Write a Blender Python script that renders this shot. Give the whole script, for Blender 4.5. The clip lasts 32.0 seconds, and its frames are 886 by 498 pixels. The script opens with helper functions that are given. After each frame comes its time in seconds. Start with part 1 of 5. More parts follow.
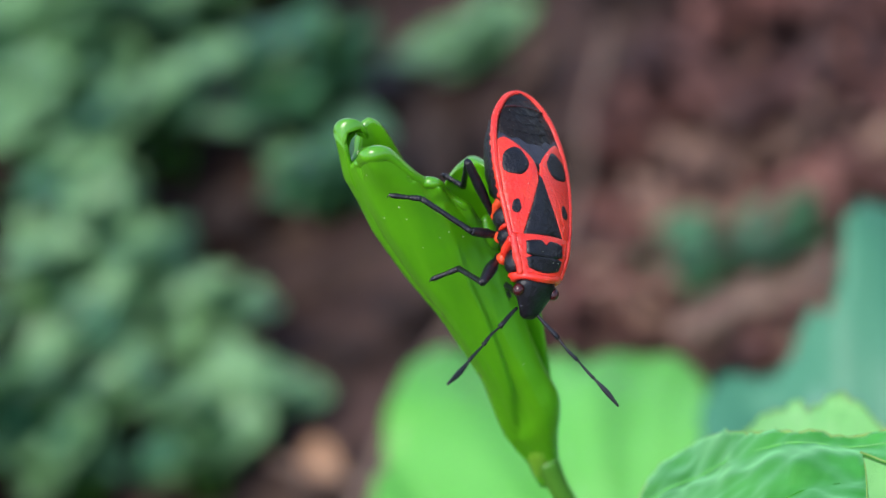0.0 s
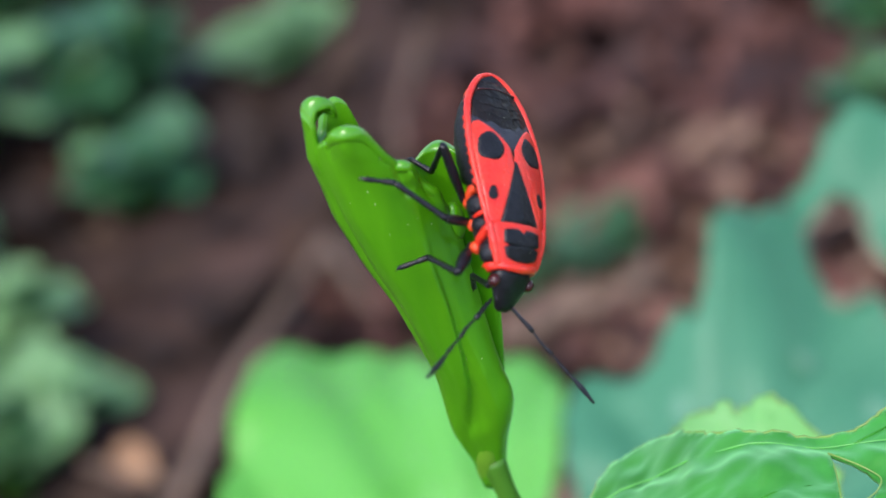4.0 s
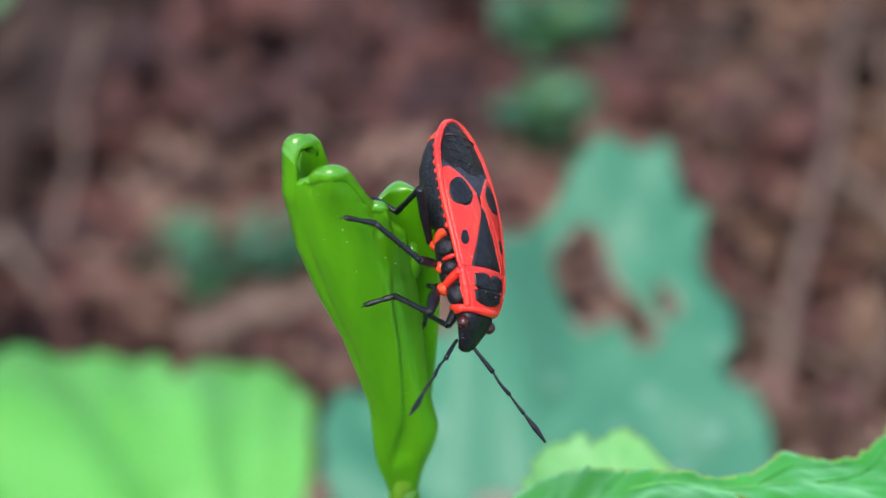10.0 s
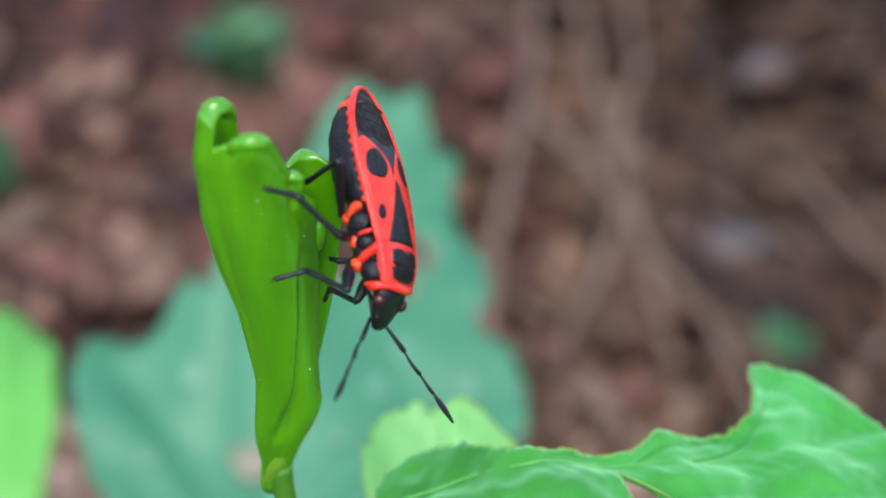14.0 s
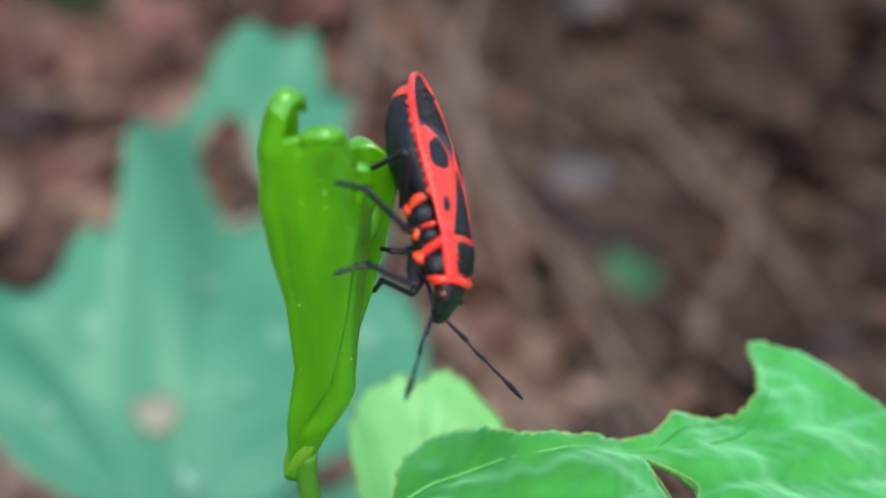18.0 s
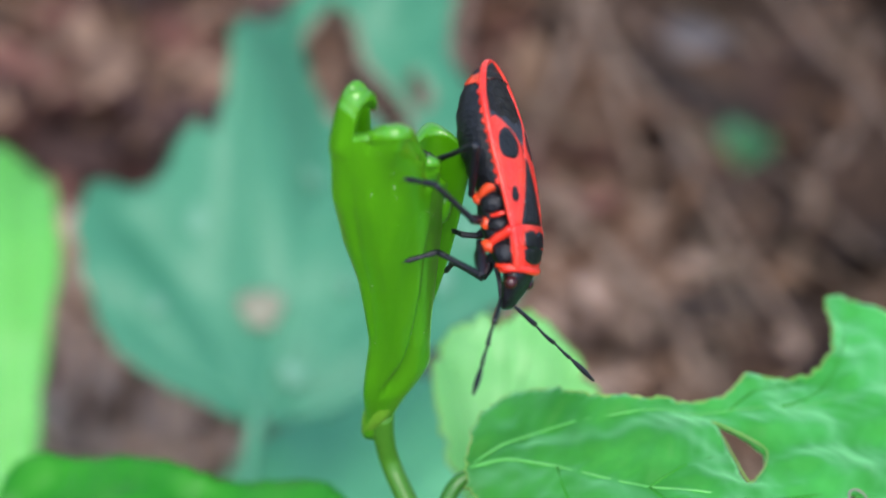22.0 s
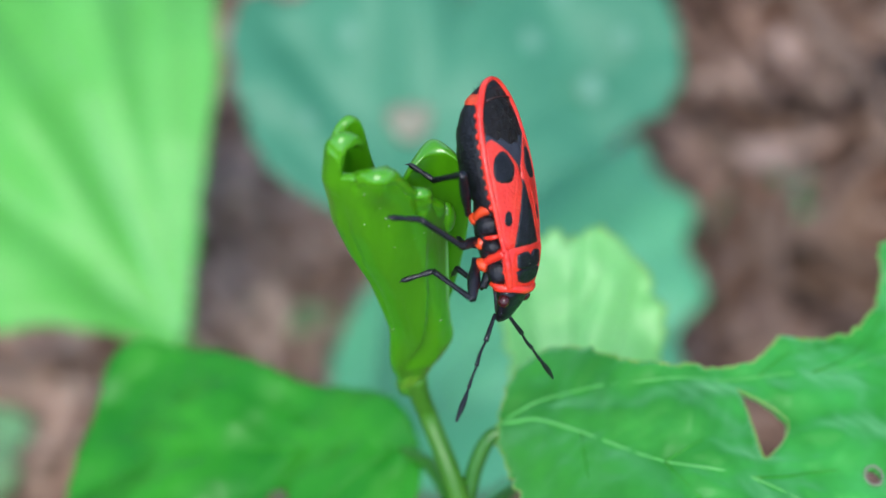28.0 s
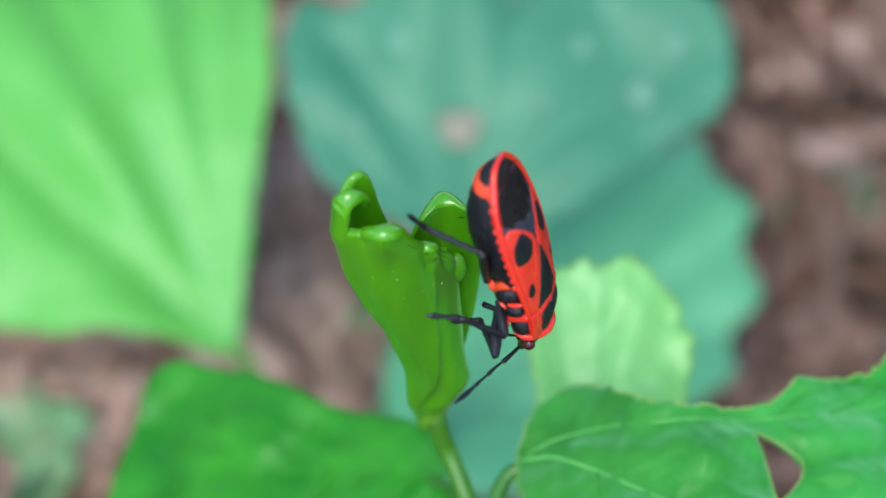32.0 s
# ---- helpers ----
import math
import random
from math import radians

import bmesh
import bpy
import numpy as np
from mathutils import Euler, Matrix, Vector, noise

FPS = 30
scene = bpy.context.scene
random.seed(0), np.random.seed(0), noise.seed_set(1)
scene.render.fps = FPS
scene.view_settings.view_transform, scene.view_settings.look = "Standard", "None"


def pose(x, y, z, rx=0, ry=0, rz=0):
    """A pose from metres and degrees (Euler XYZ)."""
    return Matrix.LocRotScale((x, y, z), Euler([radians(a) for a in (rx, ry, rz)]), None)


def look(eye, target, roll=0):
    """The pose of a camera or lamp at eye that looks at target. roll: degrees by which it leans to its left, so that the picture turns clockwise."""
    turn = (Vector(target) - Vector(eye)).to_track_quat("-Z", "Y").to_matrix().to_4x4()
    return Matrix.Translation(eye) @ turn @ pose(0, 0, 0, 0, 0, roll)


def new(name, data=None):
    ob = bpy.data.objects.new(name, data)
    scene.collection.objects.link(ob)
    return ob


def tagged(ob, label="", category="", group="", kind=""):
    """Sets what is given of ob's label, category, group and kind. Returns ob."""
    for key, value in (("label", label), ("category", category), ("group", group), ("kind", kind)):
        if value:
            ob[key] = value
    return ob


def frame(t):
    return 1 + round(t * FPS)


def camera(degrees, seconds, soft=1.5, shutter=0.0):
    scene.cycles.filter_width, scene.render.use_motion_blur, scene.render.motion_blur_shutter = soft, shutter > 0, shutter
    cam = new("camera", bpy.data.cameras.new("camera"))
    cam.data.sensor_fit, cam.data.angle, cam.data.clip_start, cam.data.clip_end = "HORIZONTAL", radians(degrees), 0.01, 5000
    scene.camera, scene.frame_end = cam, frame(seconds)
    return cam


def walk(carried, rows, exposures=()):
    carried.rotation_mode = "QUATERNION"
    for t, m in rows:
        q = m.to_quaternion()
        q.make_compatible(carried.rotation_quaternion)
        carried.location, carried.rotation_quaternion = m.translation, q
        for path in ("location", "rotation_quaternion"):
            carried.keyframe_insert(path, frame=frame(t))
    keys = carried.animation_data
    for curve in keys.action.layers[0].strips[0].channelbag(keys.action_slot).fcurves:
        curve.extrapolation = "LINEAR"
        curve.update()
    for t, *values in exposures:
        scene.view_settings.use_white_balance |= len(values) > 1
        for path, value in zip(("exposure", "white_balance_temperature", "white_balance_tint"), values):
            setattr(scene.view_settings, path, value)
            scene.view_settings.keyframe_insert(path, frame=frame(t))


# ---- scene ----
# ---- camera ----
EXPOSURES = [(0.0, 1.2, 6500, 15), (3.0, 1.22, 6500, 15), (6.0, 1.15, 6500, 15), (9.0, 1.2, 6500, 15), (12.0, 1.28, 6500, 15), (17.0, 1.25, 6500, 10), (21.0, 1.24, 6450, 10), (24.0, 1.14, 6250, 10),
             (26.0, 1.12, 6150, 10), (32.0, 1.15, 6150, 10)]
cam = camera(24.06, 32.0)
PATH = [
    (0, (0.02977, -0.07459, 0.15475), (-0.00152, -0.00636, 0.11485), -17.73),
    (0.5, (0.02945, -0.07484, 0.15370), (-0.00133, -0.00610, 0.11430), -17.74),
    (1, (0.03164, -0.07543, 0.15259), (-0.00006, -0.00677, 0.11377), -17.90),
    (1.5, (0.03517, -0.07634, 0.15283), (0.00177, -0.00840, 0.11419), -18.63),
    (2, (0.03015, -0.07862, 0.15417), (0.00042, -0.00948, 0.11466), -17.45),
    (2.5, (0.03163, -0.07610, 0.15307), (0.00092, -0.00723, 0.11385), -17.34),
    (3, (0.02528, -0.07447, 0.15333), (-0.00030, -0.00443, 0.11251), -15.25),
    (3.5, (0.02168, -0.07417, 0.15414), (-0.00162, -0.00387, 0.11244), -14.16),
    (5.5, (0.01609, -0.07122, 0.15428), (-0.00099, 0.00039, 0.11180), -9.61),
    (6, (0.01886, -0.07183, 0.15444), (0.00052, -0.00028, 0.11238), -10.10),
    (6.5, (0.01859, -0.07391, 0.15421), (0.00157, -0.00167, 0.11281), -9.44),
    (7, (0.01654, -0.07577, 0.15608), (0.00054, -0.00353, 0.11424), -9.03),
    (7.5, (0.01421, -0.07606, 0.15747), (-0.00026, -0.00379, 0.11515), -7.93),
    (8, (0.01227, -0.07539, 0.15760), (-0.00083, -0.00310, 0.11485), -6.82),
    (8.5, (0.01102, -0.07584, 0.15767), (-0.00072, -0.00339, 0.11480), -6.18),
    (9, (0.00883, -0.07595, 0.15868), (-0.00054, -0.00366, 0.11497), -5.33),
    (9.5, (0.00605, -0.07632, 0.15887), (-0.00062, -0.00399, 0.11472), -4.18),
    (10, (0.00367, -0.07657, 0.15948), (-0.00059, -0.00430, 0.11494), -3.03),
    (10.5, (0.00342, -0.07643, 0.15937), (0.00043, -0.00437, 0.11439), -2.34),
    (11, (0.00062, -0.07696, 0.15862), (0.00104, -0.00475, 0.11381), -0.74),
    (11.5, (-0.00033, -0.07643, 0.16029), (0.00123, -0.00499, 0.11426), -0.10),
    (12, (-0.00309, -0.07460, 0.15935), (0.00152, -0.00321, 0.11345), 1.19),
    (12.5, (-0.00429, -0.07305, 0.15955), (0.00182, -0.00216, 0.11305), 2.28),
    (13, (-0.00448, -0.07343, 0.16007), (0.00258, -0.00254, 0.11369), 3.00),
    (13.5, (-0.00634, -0.07291, 0.15905), (0.00311, -0.00220, 0.11282), 3.98),
    (14, (-0.00891, -0.07213, 0.15929), (0.00273, -0.00219, 0.11241), 5.42),
    (14.5, (-0.01100, -0.07208, 0.15911), (0.00211, -0.00240, 0.11223), 6.43),
    (16.5, (-0.01787, -0.06634, 0.15732), (0.00300, 0.00046, 0.10909), 10.28),
    (17, (-0.02009, -0.06633, 0.15719), (0.00202, 0.00032, 0.10929), 10.71),
    (17.5, (-0.02000, -0.06654, 0.15860), (0.00165, -0.00025, 0.11001), 10.93),
    (18, (-0.02079, -0.06682, 0.15972), (0.00071, -0.00064, 0.11090), 10.63),
    (18.5, (-0.02172, -0.06647, 0.15897), (0.00065, -0.00016, 0.11072), 10.50),
    (19, (-0.02051, -0.06598, 0.15873), (0.00081, 0.00030, 0.10998), 10.61),
    (19.5, (-0.01749, -0.06621, 0.15942), (0.00182, 0.00045, 0.11033), 9.54),
    (20, (-0.01484, -0.06657, 0.16244), (0.00198, 0.00005, 0.11238), 8.00),
    (20.5, (-0.01831, -0.06718, 0.16166), (0.00046, -0.00073, 0.11209), 8.26),
    (21, (-0.01889, -0.06473, 0.16302), (-0.00114, -0.00013, 0.11070), 8.84),
    (21.5, (-0.01791, -0.06581, 0.16453), (-0.00209, -0.00152, 0.11121), 8.32),
    (22, (-0.01875, -0.06420, 0.16673), (-0.00250, -0.00194, 0.11120), 9.28),
    (22.5, (-0.01865, -0.06379, 0.16824), (-0.00296, -0.00259, 0.11137), 9.28),
    (23, (-0.01811, -0.06380, 0.16991), (-0.00360, -0.00366, 0.11162), 8.77),
    (23.5, (-0.01896, -0.06275, 0.17136), (-0.00474, -0.00403, 0.11157), 9.03),
    (24, (-0.01750, -0.05993, 0.17383), (-0.00467, -0.00330, 0.11176), 8.81),
    (24.5, (-0.01363, -0.05924, 0.17500), (-0.00297, -0.00400, 0.11128), 8.16),
    (25, (-0.00886, -0.06121, 0.17829), (-0.00202, -0.00620, 0.11385), 5.56),
    (25.5, (-0.00708, -0.06120, 0.17890), (-0.00184, -0.00593, 0.11455), 3.83),
    (26, (-0.00821, -0.06146, 0.17981), (-0.00249, -0.00651, 0.11521), 3.69),
    (26.5, (-0.01048, -0.05659, 0.18018), (-0.00411, -0.00314, 0.11440), 4.60),
    (28.5, (-0.00567, -0.05408, 0.18249), (-0.00215, -0.00326, 0.11444), 2.36),
    (29, (-0.00540, -0.05307, 0.18470), (-0.00200, -0.00334, 0.11584), 2.30),
    (29.5, (-0.00374, -0.05380, 0.18729), (-0.00204, -0.00381, 0.11856), 0.83),
    (30, (-0.00487, -0.05283, 0.18781), (-0.00303, -0.00321, 0.11882), 0.62),
    (30.5, (-0.00611, -0.05243, 0.18779), (-0.00478, -0.00284, 0.11877), -0.04),
    (31, (-0.00355, -0.05614, 0.19152), (-0.00478, -0.00645, 0.12257), -1.59),
    (31.5, (-0.00374, -0.05395, 0.18761), (-0.00432, -0.00404, 0.11881), -1.37),
    (32, (-0.00316, -0.05243, 0.18441), (-0.00282, -0.00195, 0.11603), -0.14),
]
walk(cam, [(t, look(eye, target, roll)) for t, eye, target, roll in PATH], EXPOSURES)
cam.data.dof.use_dof, cam.data.dof.focus_distance, cam.data.dof.aperture_fstop = True, 0.0892, 35.0

# ---- light ----
world = bpy.data.worlds.new("sky")
scene.world = world
world.use_nodes = True
nodes, links = world.node_tree.nodes, world.node_tree.links
sky = nodes.new("ShaderNodeTexSky")
sky.sky_type, sky.sun_disc = "NISHITA", False
sky.sun_elevation, sky.sun_rotation = radians(58), radians(196)
links.new(sky.outputs["Color"], nodes["Background"].inputs["Color"])
nodes["Background"].inputs["Strength"].default_value = 0.148
sun = new("sun", bpy.data.lights.new("sun", "SUN"))
sun.data.energy, sun.data.angle, sun.data.color = 1.55, radians(28), (1.0, 0.95, 0.87)
sun.matrix_world = look((-0.15, -0.51, 0.848), (0, 0, 0))

# ---- materials ----
MM = 0.001


def material(name, colour, rough=0.5, spec=0.5, second=None, scale=400.0, bump=0.0, bump_scale=2000.0, through_light=0.0,
             metal=0.0, coat=0.0, coat_rough=0.3, spread=0.5, streak=1.0, sheen=0.0, sheen_tint=(1, 1, 1), pucker=0.0, pucker_scale=450.0, drift=None, waxy=0.0):
    """A surface whose colour drifts between two tones by noise, with fine relief and some light through it."""
    m = bpy.data.materials.new(name)
    m.use_nodes = True
    n, l = m.node_tree.nodes, m.node_tree.links
    b = n["Principled BSDF"]
    b.inputs["Roughness"].default_value = rough
    b.inputs["Specular IOR Level"].default_value = spec
    b.inputs["Metallic"].default_value = metal
    b.inputs["Coat Weight"].default_value, b.inputs["Coat Roughness"].default_value = coat, coat_rough
    b.inputs["Sheen Weight"].default_value, b.inputs["Sheen Roughness"].default_value = sheen, 0.45
    b.inputs["Sheen Tint"].default_value = (*sheen_tint, 1)
    geo = n.new("ShaderNodeTexCoord")
    noise_a = n.new("ShaderNodeTexNoise")
    noise_a.inputs["Scale"].default_value, noise_a.inputs["Detail"].default_value = scale, 5
    along = n.new("ShaderNodeMapping")
    along.inputs["Scale"].default_value = (1, 1, streak)
    l.new(geo.outputs["Object"], along.inputs["Vector"])
    l.new(along.outputs["Vector"], noise_a.inputs["Vector"])
    ramp = n.new("ShaderNodeValToRGB")
    ramp.color_ramp.elements[0].position, ramp.color_ramp.elements[1].position = 0.5 - spread / 2, 0.5 + spread / 2
    ramp.color_ramp.elements[0].color = (*colour, 1)
    ramp.color_ramp.elements[1].color = (*(second or colour), 1)
    l.new(noise_a.outputs["Fac"], ramp.inputs["Fac"])
    tone = ramp.outputs["Color"]
    if drift:
        # deeper green near the stalk; towards the tip a bluish sky sheen is tinted in
        where, span, tint = n.new("ShaderNodeSeparateXYZ"), n.new("ShaderNodeMapRange"), n.new("ShaderNodeMix")
        l.new(geo.outputs["Object"], where.inputs["Vector"])
        l.new(where.outputs["X"], span.inputs["Value"])
        span.inputs["From Min"].default_value, span.inputs["From Max"].default_value = drift[0], drift[1]
        tint.data_type, tint.blend_type = "RGBA", "MIX"
        l.new(span.outputs["Result"], tint.inputs["Factor"])
        tint.inputs["A"].default_value, tint.inputs["B"].default_value = (*drift[2], 1), (*drift[3], 1)
        blend = n.new("ShaderNodeMix")
        blend.data_type, blend.blend_type = "RGBA", "MULTIPLY"
        blend.inputs["Factor"].default_value = 1.0
        l.new(tone, blend.inputs["A"])
        l.new(tint.outputs["Result"], blend.inputs["B"])
        tone = blend.outputs["Result"]
    l.new(tone, b.inputs["Base Color"])
    if bump:
        noise_b = n.new("ShaderNodeTexNoise")
        noise_b.inputs["Scale"].default_value, noise_b.inputs["Detail"].default_value = bump_scale, 3
        l.new(along.outputs["Vector"], noise_b.inputs["Vector"])
        relief = n.new("ShaderNodeBump")
        relief.inputs["Strength"].default_value, relief.inputs["Distance"].default_value = bump, 0.0002
        l.new(noise_b.outputs["Fac"], relief.inputs["Height"])
        l.new(relief.outputs["Normal"], b.inputs["Normal"])
        if pucker:
            cells = n.new("ShaderNodeTexVoronoi")
            cells.feature = "SMOOTH_F1"
            cells.inputs["Scale"].default_value, cells.inputs["Smoothness"].default_value = pucker_scale, 0.6
            l.new(along.outputs["Vector"], cells.inputs["Vector"])
            swell = n.new("ShaderNodeBump")
            swell.invert = True
            swell.inputs["Strength"].default_value, swell.inputs["Distance"].default_value = pucker, 0.0006
            l.new(cells.outputs["Distance"], swell.inputs["Height"])
            l.new(swell.outputs["Normal"], relief.inputs["Normal"])
    if through_light:
        glow = n.new("ShaderNodeBsdfTranslucent")
        l.new(tone, glow.inputs["Color"])
        mix = n.new("ShaderNodeMixShader")
        mix.inputs["Fac"].default_value = through_light
        l.new(b.outputs["BSDF"], mix.inputs[1])
        l.new(glow.outputs["BSDF"], mix.inputs[2])
        l.new(mix.outputs["Shader"], n["Material Output"].inputs["Surface"])
        if waxy:
            # a waxy bloom that mirrors the sky at low angles
            facing_angle, curve, gloss, top = n.new("ShaderNodeLayerWeight"), n.new("ShaderNodeMath"), n.new("ShaderNodeBsdfGlossy"), n.new("ShaderNodeMixShader")
            facing_angle.inputs["Blend"].default_value = 0.5
            curve.operation = "POWER"
            curve.inputs[1].default_value = 2.0
            l.new(facing_angle.outputs["Facing"], curve.inputs[0])
            amount = n.new("ShaderNodeMath")
            amount.operation, amount.use_clamp = "MULTIPLY", True
            amount.inputs[1].default_value = waxy
            l.new(curve.outputs["Value"], amount.inputs[0])
            gloss.inputs["Roughness"].default_value = 0.6
            gloss.inputs["Color"].default_value = (0.5, 1.0, 0.45, 1)
            if bump:
                l.new(relief.outputs["Normal"], gloss.inputs["Normal"])
            l.new(amount.outputs["Value"], top.inputs["Fac"])
            l.new(mix.outputs["Shader"], top.inputs[1])
            l.new(gloss.outputs["BSDF"], top.inputs[2])
            l.new(top.outputs["Shader"], n["Material Output"].inputs["Surface"])
    return m


RED = material("red_cuticle", (0.66, 0.018, 0.01), 0.32, 0.5, (0.76, 0.042, 0.016), 1100, 0.4, 6000, spread=0.35, coat=0.14, coat_rough=0.14)
BLACK = material("black_cuticle", (0.003, 0.003, 0.004), 0.42, 0.34, (0.01, 0.01, 0.014), 2800, 0.4, 8000, spread=0.3)
PITTED = material("pitted_black_cuticle", (0.003, 0.003, 0.004), 0.34, 0.35, (0.008, 0.008, 0.012), 2800, 0.26, 9000, spread=0.3)
LEG = material("black_leg_cuticle", (0.004, 0.004, 0.006), 0.34, 0.4, (0.011, 0.011, 0.015), 3000, 0.3, 9000)
MEMBRANE = material("dark_membrane", (0.004, 0.0035, 0.0035), 0.42, 0.22, (0.016, 0.011, 0.009), 1500, 0.6, 4000)
SLATE = material("slate_membrane", (0.02, 0.021, 0.03), 0.5, 0.4, (0.032, 0.033, 0.046), 1800, 0.3, 8000)
EYE = material("maroon_eye", (0.03, 0.004, 0.005), 0.25, 0.5, (0.055, 0.008, 0.008), 3000)
BUD = material("fresh_bud_green", (0.05, 0.257, 0.002), 0.3, 0.5, (0.102, 0.38, 0.003), 420, 0.35, 900, 0.16, streak=0.16, coat=0.65, coat_rough=0.13)
SHEATH = material("pale_sheath_green", (0.13, 0.33, 0.012), 0.34, 0.5, (0.19, 0.42, 0.03), 420, 0.25, 900, 0.2, streak=0.2)
STEM = material("stem_green", (0.04, 0.16, 0.01), 0.42, 0.45, (0.07, 0.22, 0.016), 500, 0.2, 1500, 0.15, streak=0.2)
STALK = material("leaf_stalk_green", (0.02, 0.12, 0.008), 0.4, 0.5, (0.045, 0.18, 0.015), 500, 0.2, 1500, 0.08, streak=0.3)
# second tone and drift carry extra blue, standing in for sky gloss
LEAF = material("leaf_green", (0.02, 0.265, 0.003), 0.5, 0.4, (0.065, 0.44, 0.025), 300, 0.4, 900, 0.4, coat=0.4, coat_rough=0.4, spread=0.34, pucker=0.08, drift=(0.0, 0.016, (0.65, 0.72, 0.6), (1.0, 1.1, 2.6)), waxy=0.95, sheen=0.2, sheen_tint=(0.6, 1.0, 0.78))
GROOVE = material("deep_vein_green", (0.024, 0.25, 0.008), 0.5, 0.5, (0.045, 0.32, 0.016), 300, 0.1, 900, 0.25)
BRIGHT = material("bright_leaf_green", (0.12, 0.5, 0.05), 0.42, 0.5, (0.19, 0.6, 0.13), 60, 0.1, 400, 0.42)
TEAL = material("bluish_leaf_green", (0.044, 0.205, 0.108), 0.5, 0.4, (0.073, 0.262, 0.143), 80, 0.1, 400, 0.22)
SOIL = material("brown_soil", (0.02, 0.013, 0.01), 0.9, 0.2, (0.08, 0.046, 0.036), 45, 0.6, 300)
LEAF_DARK = material("deep_leaf_green", (0.012, 0.195, 0.002), 0.45, 0.35, (0.034, 0.3, 0.005), 190, 0.35, 800, 0.25, coat=0.14, coat_rough=0.4, spread=0.3, pucker=0.3, pucker_scale=350)
PALE = material("pale_leaf_green", (0.19, 0.6, 0.12), 0.38, 0.5, (0.31, 0.7, 0.24), 150, 0.15, 800, 0.4)
OLIVE = material("olive_leaf", (0.06, 0.14, 0.01), 0.45, 0.4, (0.1, 0.2, 0.015), 200, 0.2, 800, 0.2)
VEIN = material("vein_green", (0.1, 0.43, 0.07), 0.4, 0.5, (0.17, 0.49, 0.13), 300, 0.1, 900, 0.2)
EDGE = material("pale_leaf_edge", (0.18, 0.42, 0.05), 0.5, 0.4, (0.34, 0.44, 0.15), 900, 0.2, 2000, 0.3)
BRIGHT_VEIN = material("pale_vein", (0.2, 0.58, 0.15), 0.4, 0.5, (0.25, 0.62, 0.2), 100, 0.1, 600, 0.3)
TEAL_VEIN = material("bluish_vein", (0.08, 0.28, 0.155), 0.5, 0.4, (0.105, 0.32, 0.185), 100, 0.1, 600, 0.2)
SPOT_PALE = material("pale_leaf_spot", (0.09, 0.25, 0.155), 0.6, 0.3, (0.14, 0.29, 0.19), 300)
SPOT_BROWN = material("dry_leaf_spot", (0.19, 0.17, 0.12), 0.7, 0.2, (0.24, 0.24, 0.17), 400)
ORANGE = material("orange_cuticle", (0.6, 0.042, 0.01), 0.36, 0.5, (0.7, 0.07, 0.016), 900, 0.2, 9000)
STICK = material("dry_twig", (0.13, 0.085, 0.06), 0.8, 0.2, (0.24, 0.165, 0.12), 120, 0.5, 500)
DRY_LEAF = material("orange_tan_leaf", (0.28, 0.15, 0.08), 0.7, 0.3, (0.42, 0.26, 0.15), 150, 0.3, 900, 0.1)
STRAW = material("dry_straw", (0.1, 0.065, 0.042), 0.7, 0.3, (0.2, 0.14, 0.095), 200, 0.3, 900)
GREY_STONE = material("grey_pebble", (0.08, 0.068, 0.068), 0.8, 0.3, (0.15, 0.13, 0.125), 90, 0.4, 400)
SHRUB = material("shrub_green", (0.15, 0.34, 0.13), 0.42, 0.5, (0.27, 0.48, 0.22), 70, 0.2, 500, 0.4)
SHRUB_PALE = material("greyish_shrub_green", (0.26, 0.38, 0.28), 0.45, 0.5, (0.4, 0.5, 0.42), 70, 0.2, 500, 0.3)
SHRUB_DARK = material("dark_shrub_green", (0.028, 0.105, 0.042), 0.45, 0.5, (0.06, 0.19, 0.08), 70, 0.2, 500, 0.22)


def litter_material(name, tones):
    """Dry litter: each piece takes its own tone."""
    m = bpy.data.materials.new(name)
    m.use_nodes = True
    n, l = m.node_tree.nodes, m.node_tree.links
    b = n["Principled BSDF"]
    b.inputs["Roughness"].default_value, b.inputs["Specular IOR Level"].default_value = 0.75, 0.25
    geo, ramp = n.new("ShaderNodeNewGeometry"), n.new("ShaderNodeValToRGB")
    l.new(geo.outputs["Random Per Island"], ramp.inputs["Fac"])
    while len(ramp.color_ramp.elements) < len(tones):
        ramp.color_ramp.elements.new(0.5)
    mean = [sum(c) / len(tones) for c in zip(*tones)]
    for k, tone in enumerate(tones):
        tone = [c + 0.3 * (m0 - c) for c, m0 in zip(tone, mean)]
        ramp.color_ramp.elements[k].position, ramp.color_ramp.elements[k].color = k / len(tones), (tone[0] * 1.09, tone[1], tone[2] * 0.91, 1)
    ramp.color_ramp.interpolation = "CONSTANT"
    spots, where = n.new("ShaderNodeTexNoise"), n.new("ShaderNodeTexCoord")
    spots.inputs["Scale"].default_value, spots.inputs["Detail"].default_value = 150, 4
    l.new(where.outputs["Object"], spots.inputs["Vector"])
    mix = n.new("ShaderNodeMix")
    mix.data_type, mix.blend_type = "RGBA", "MULTIPLY"
    mix.inputs["Factor"].default_value = 0.6
    l.new(ramp.outputs["Color"], mix.inputs["A"])
    l.new(spots.outputs["Fac"], mix.inputs["B"])
    l.new(mix.outputs["Result"], b.inputs["Base Color"])
    return m


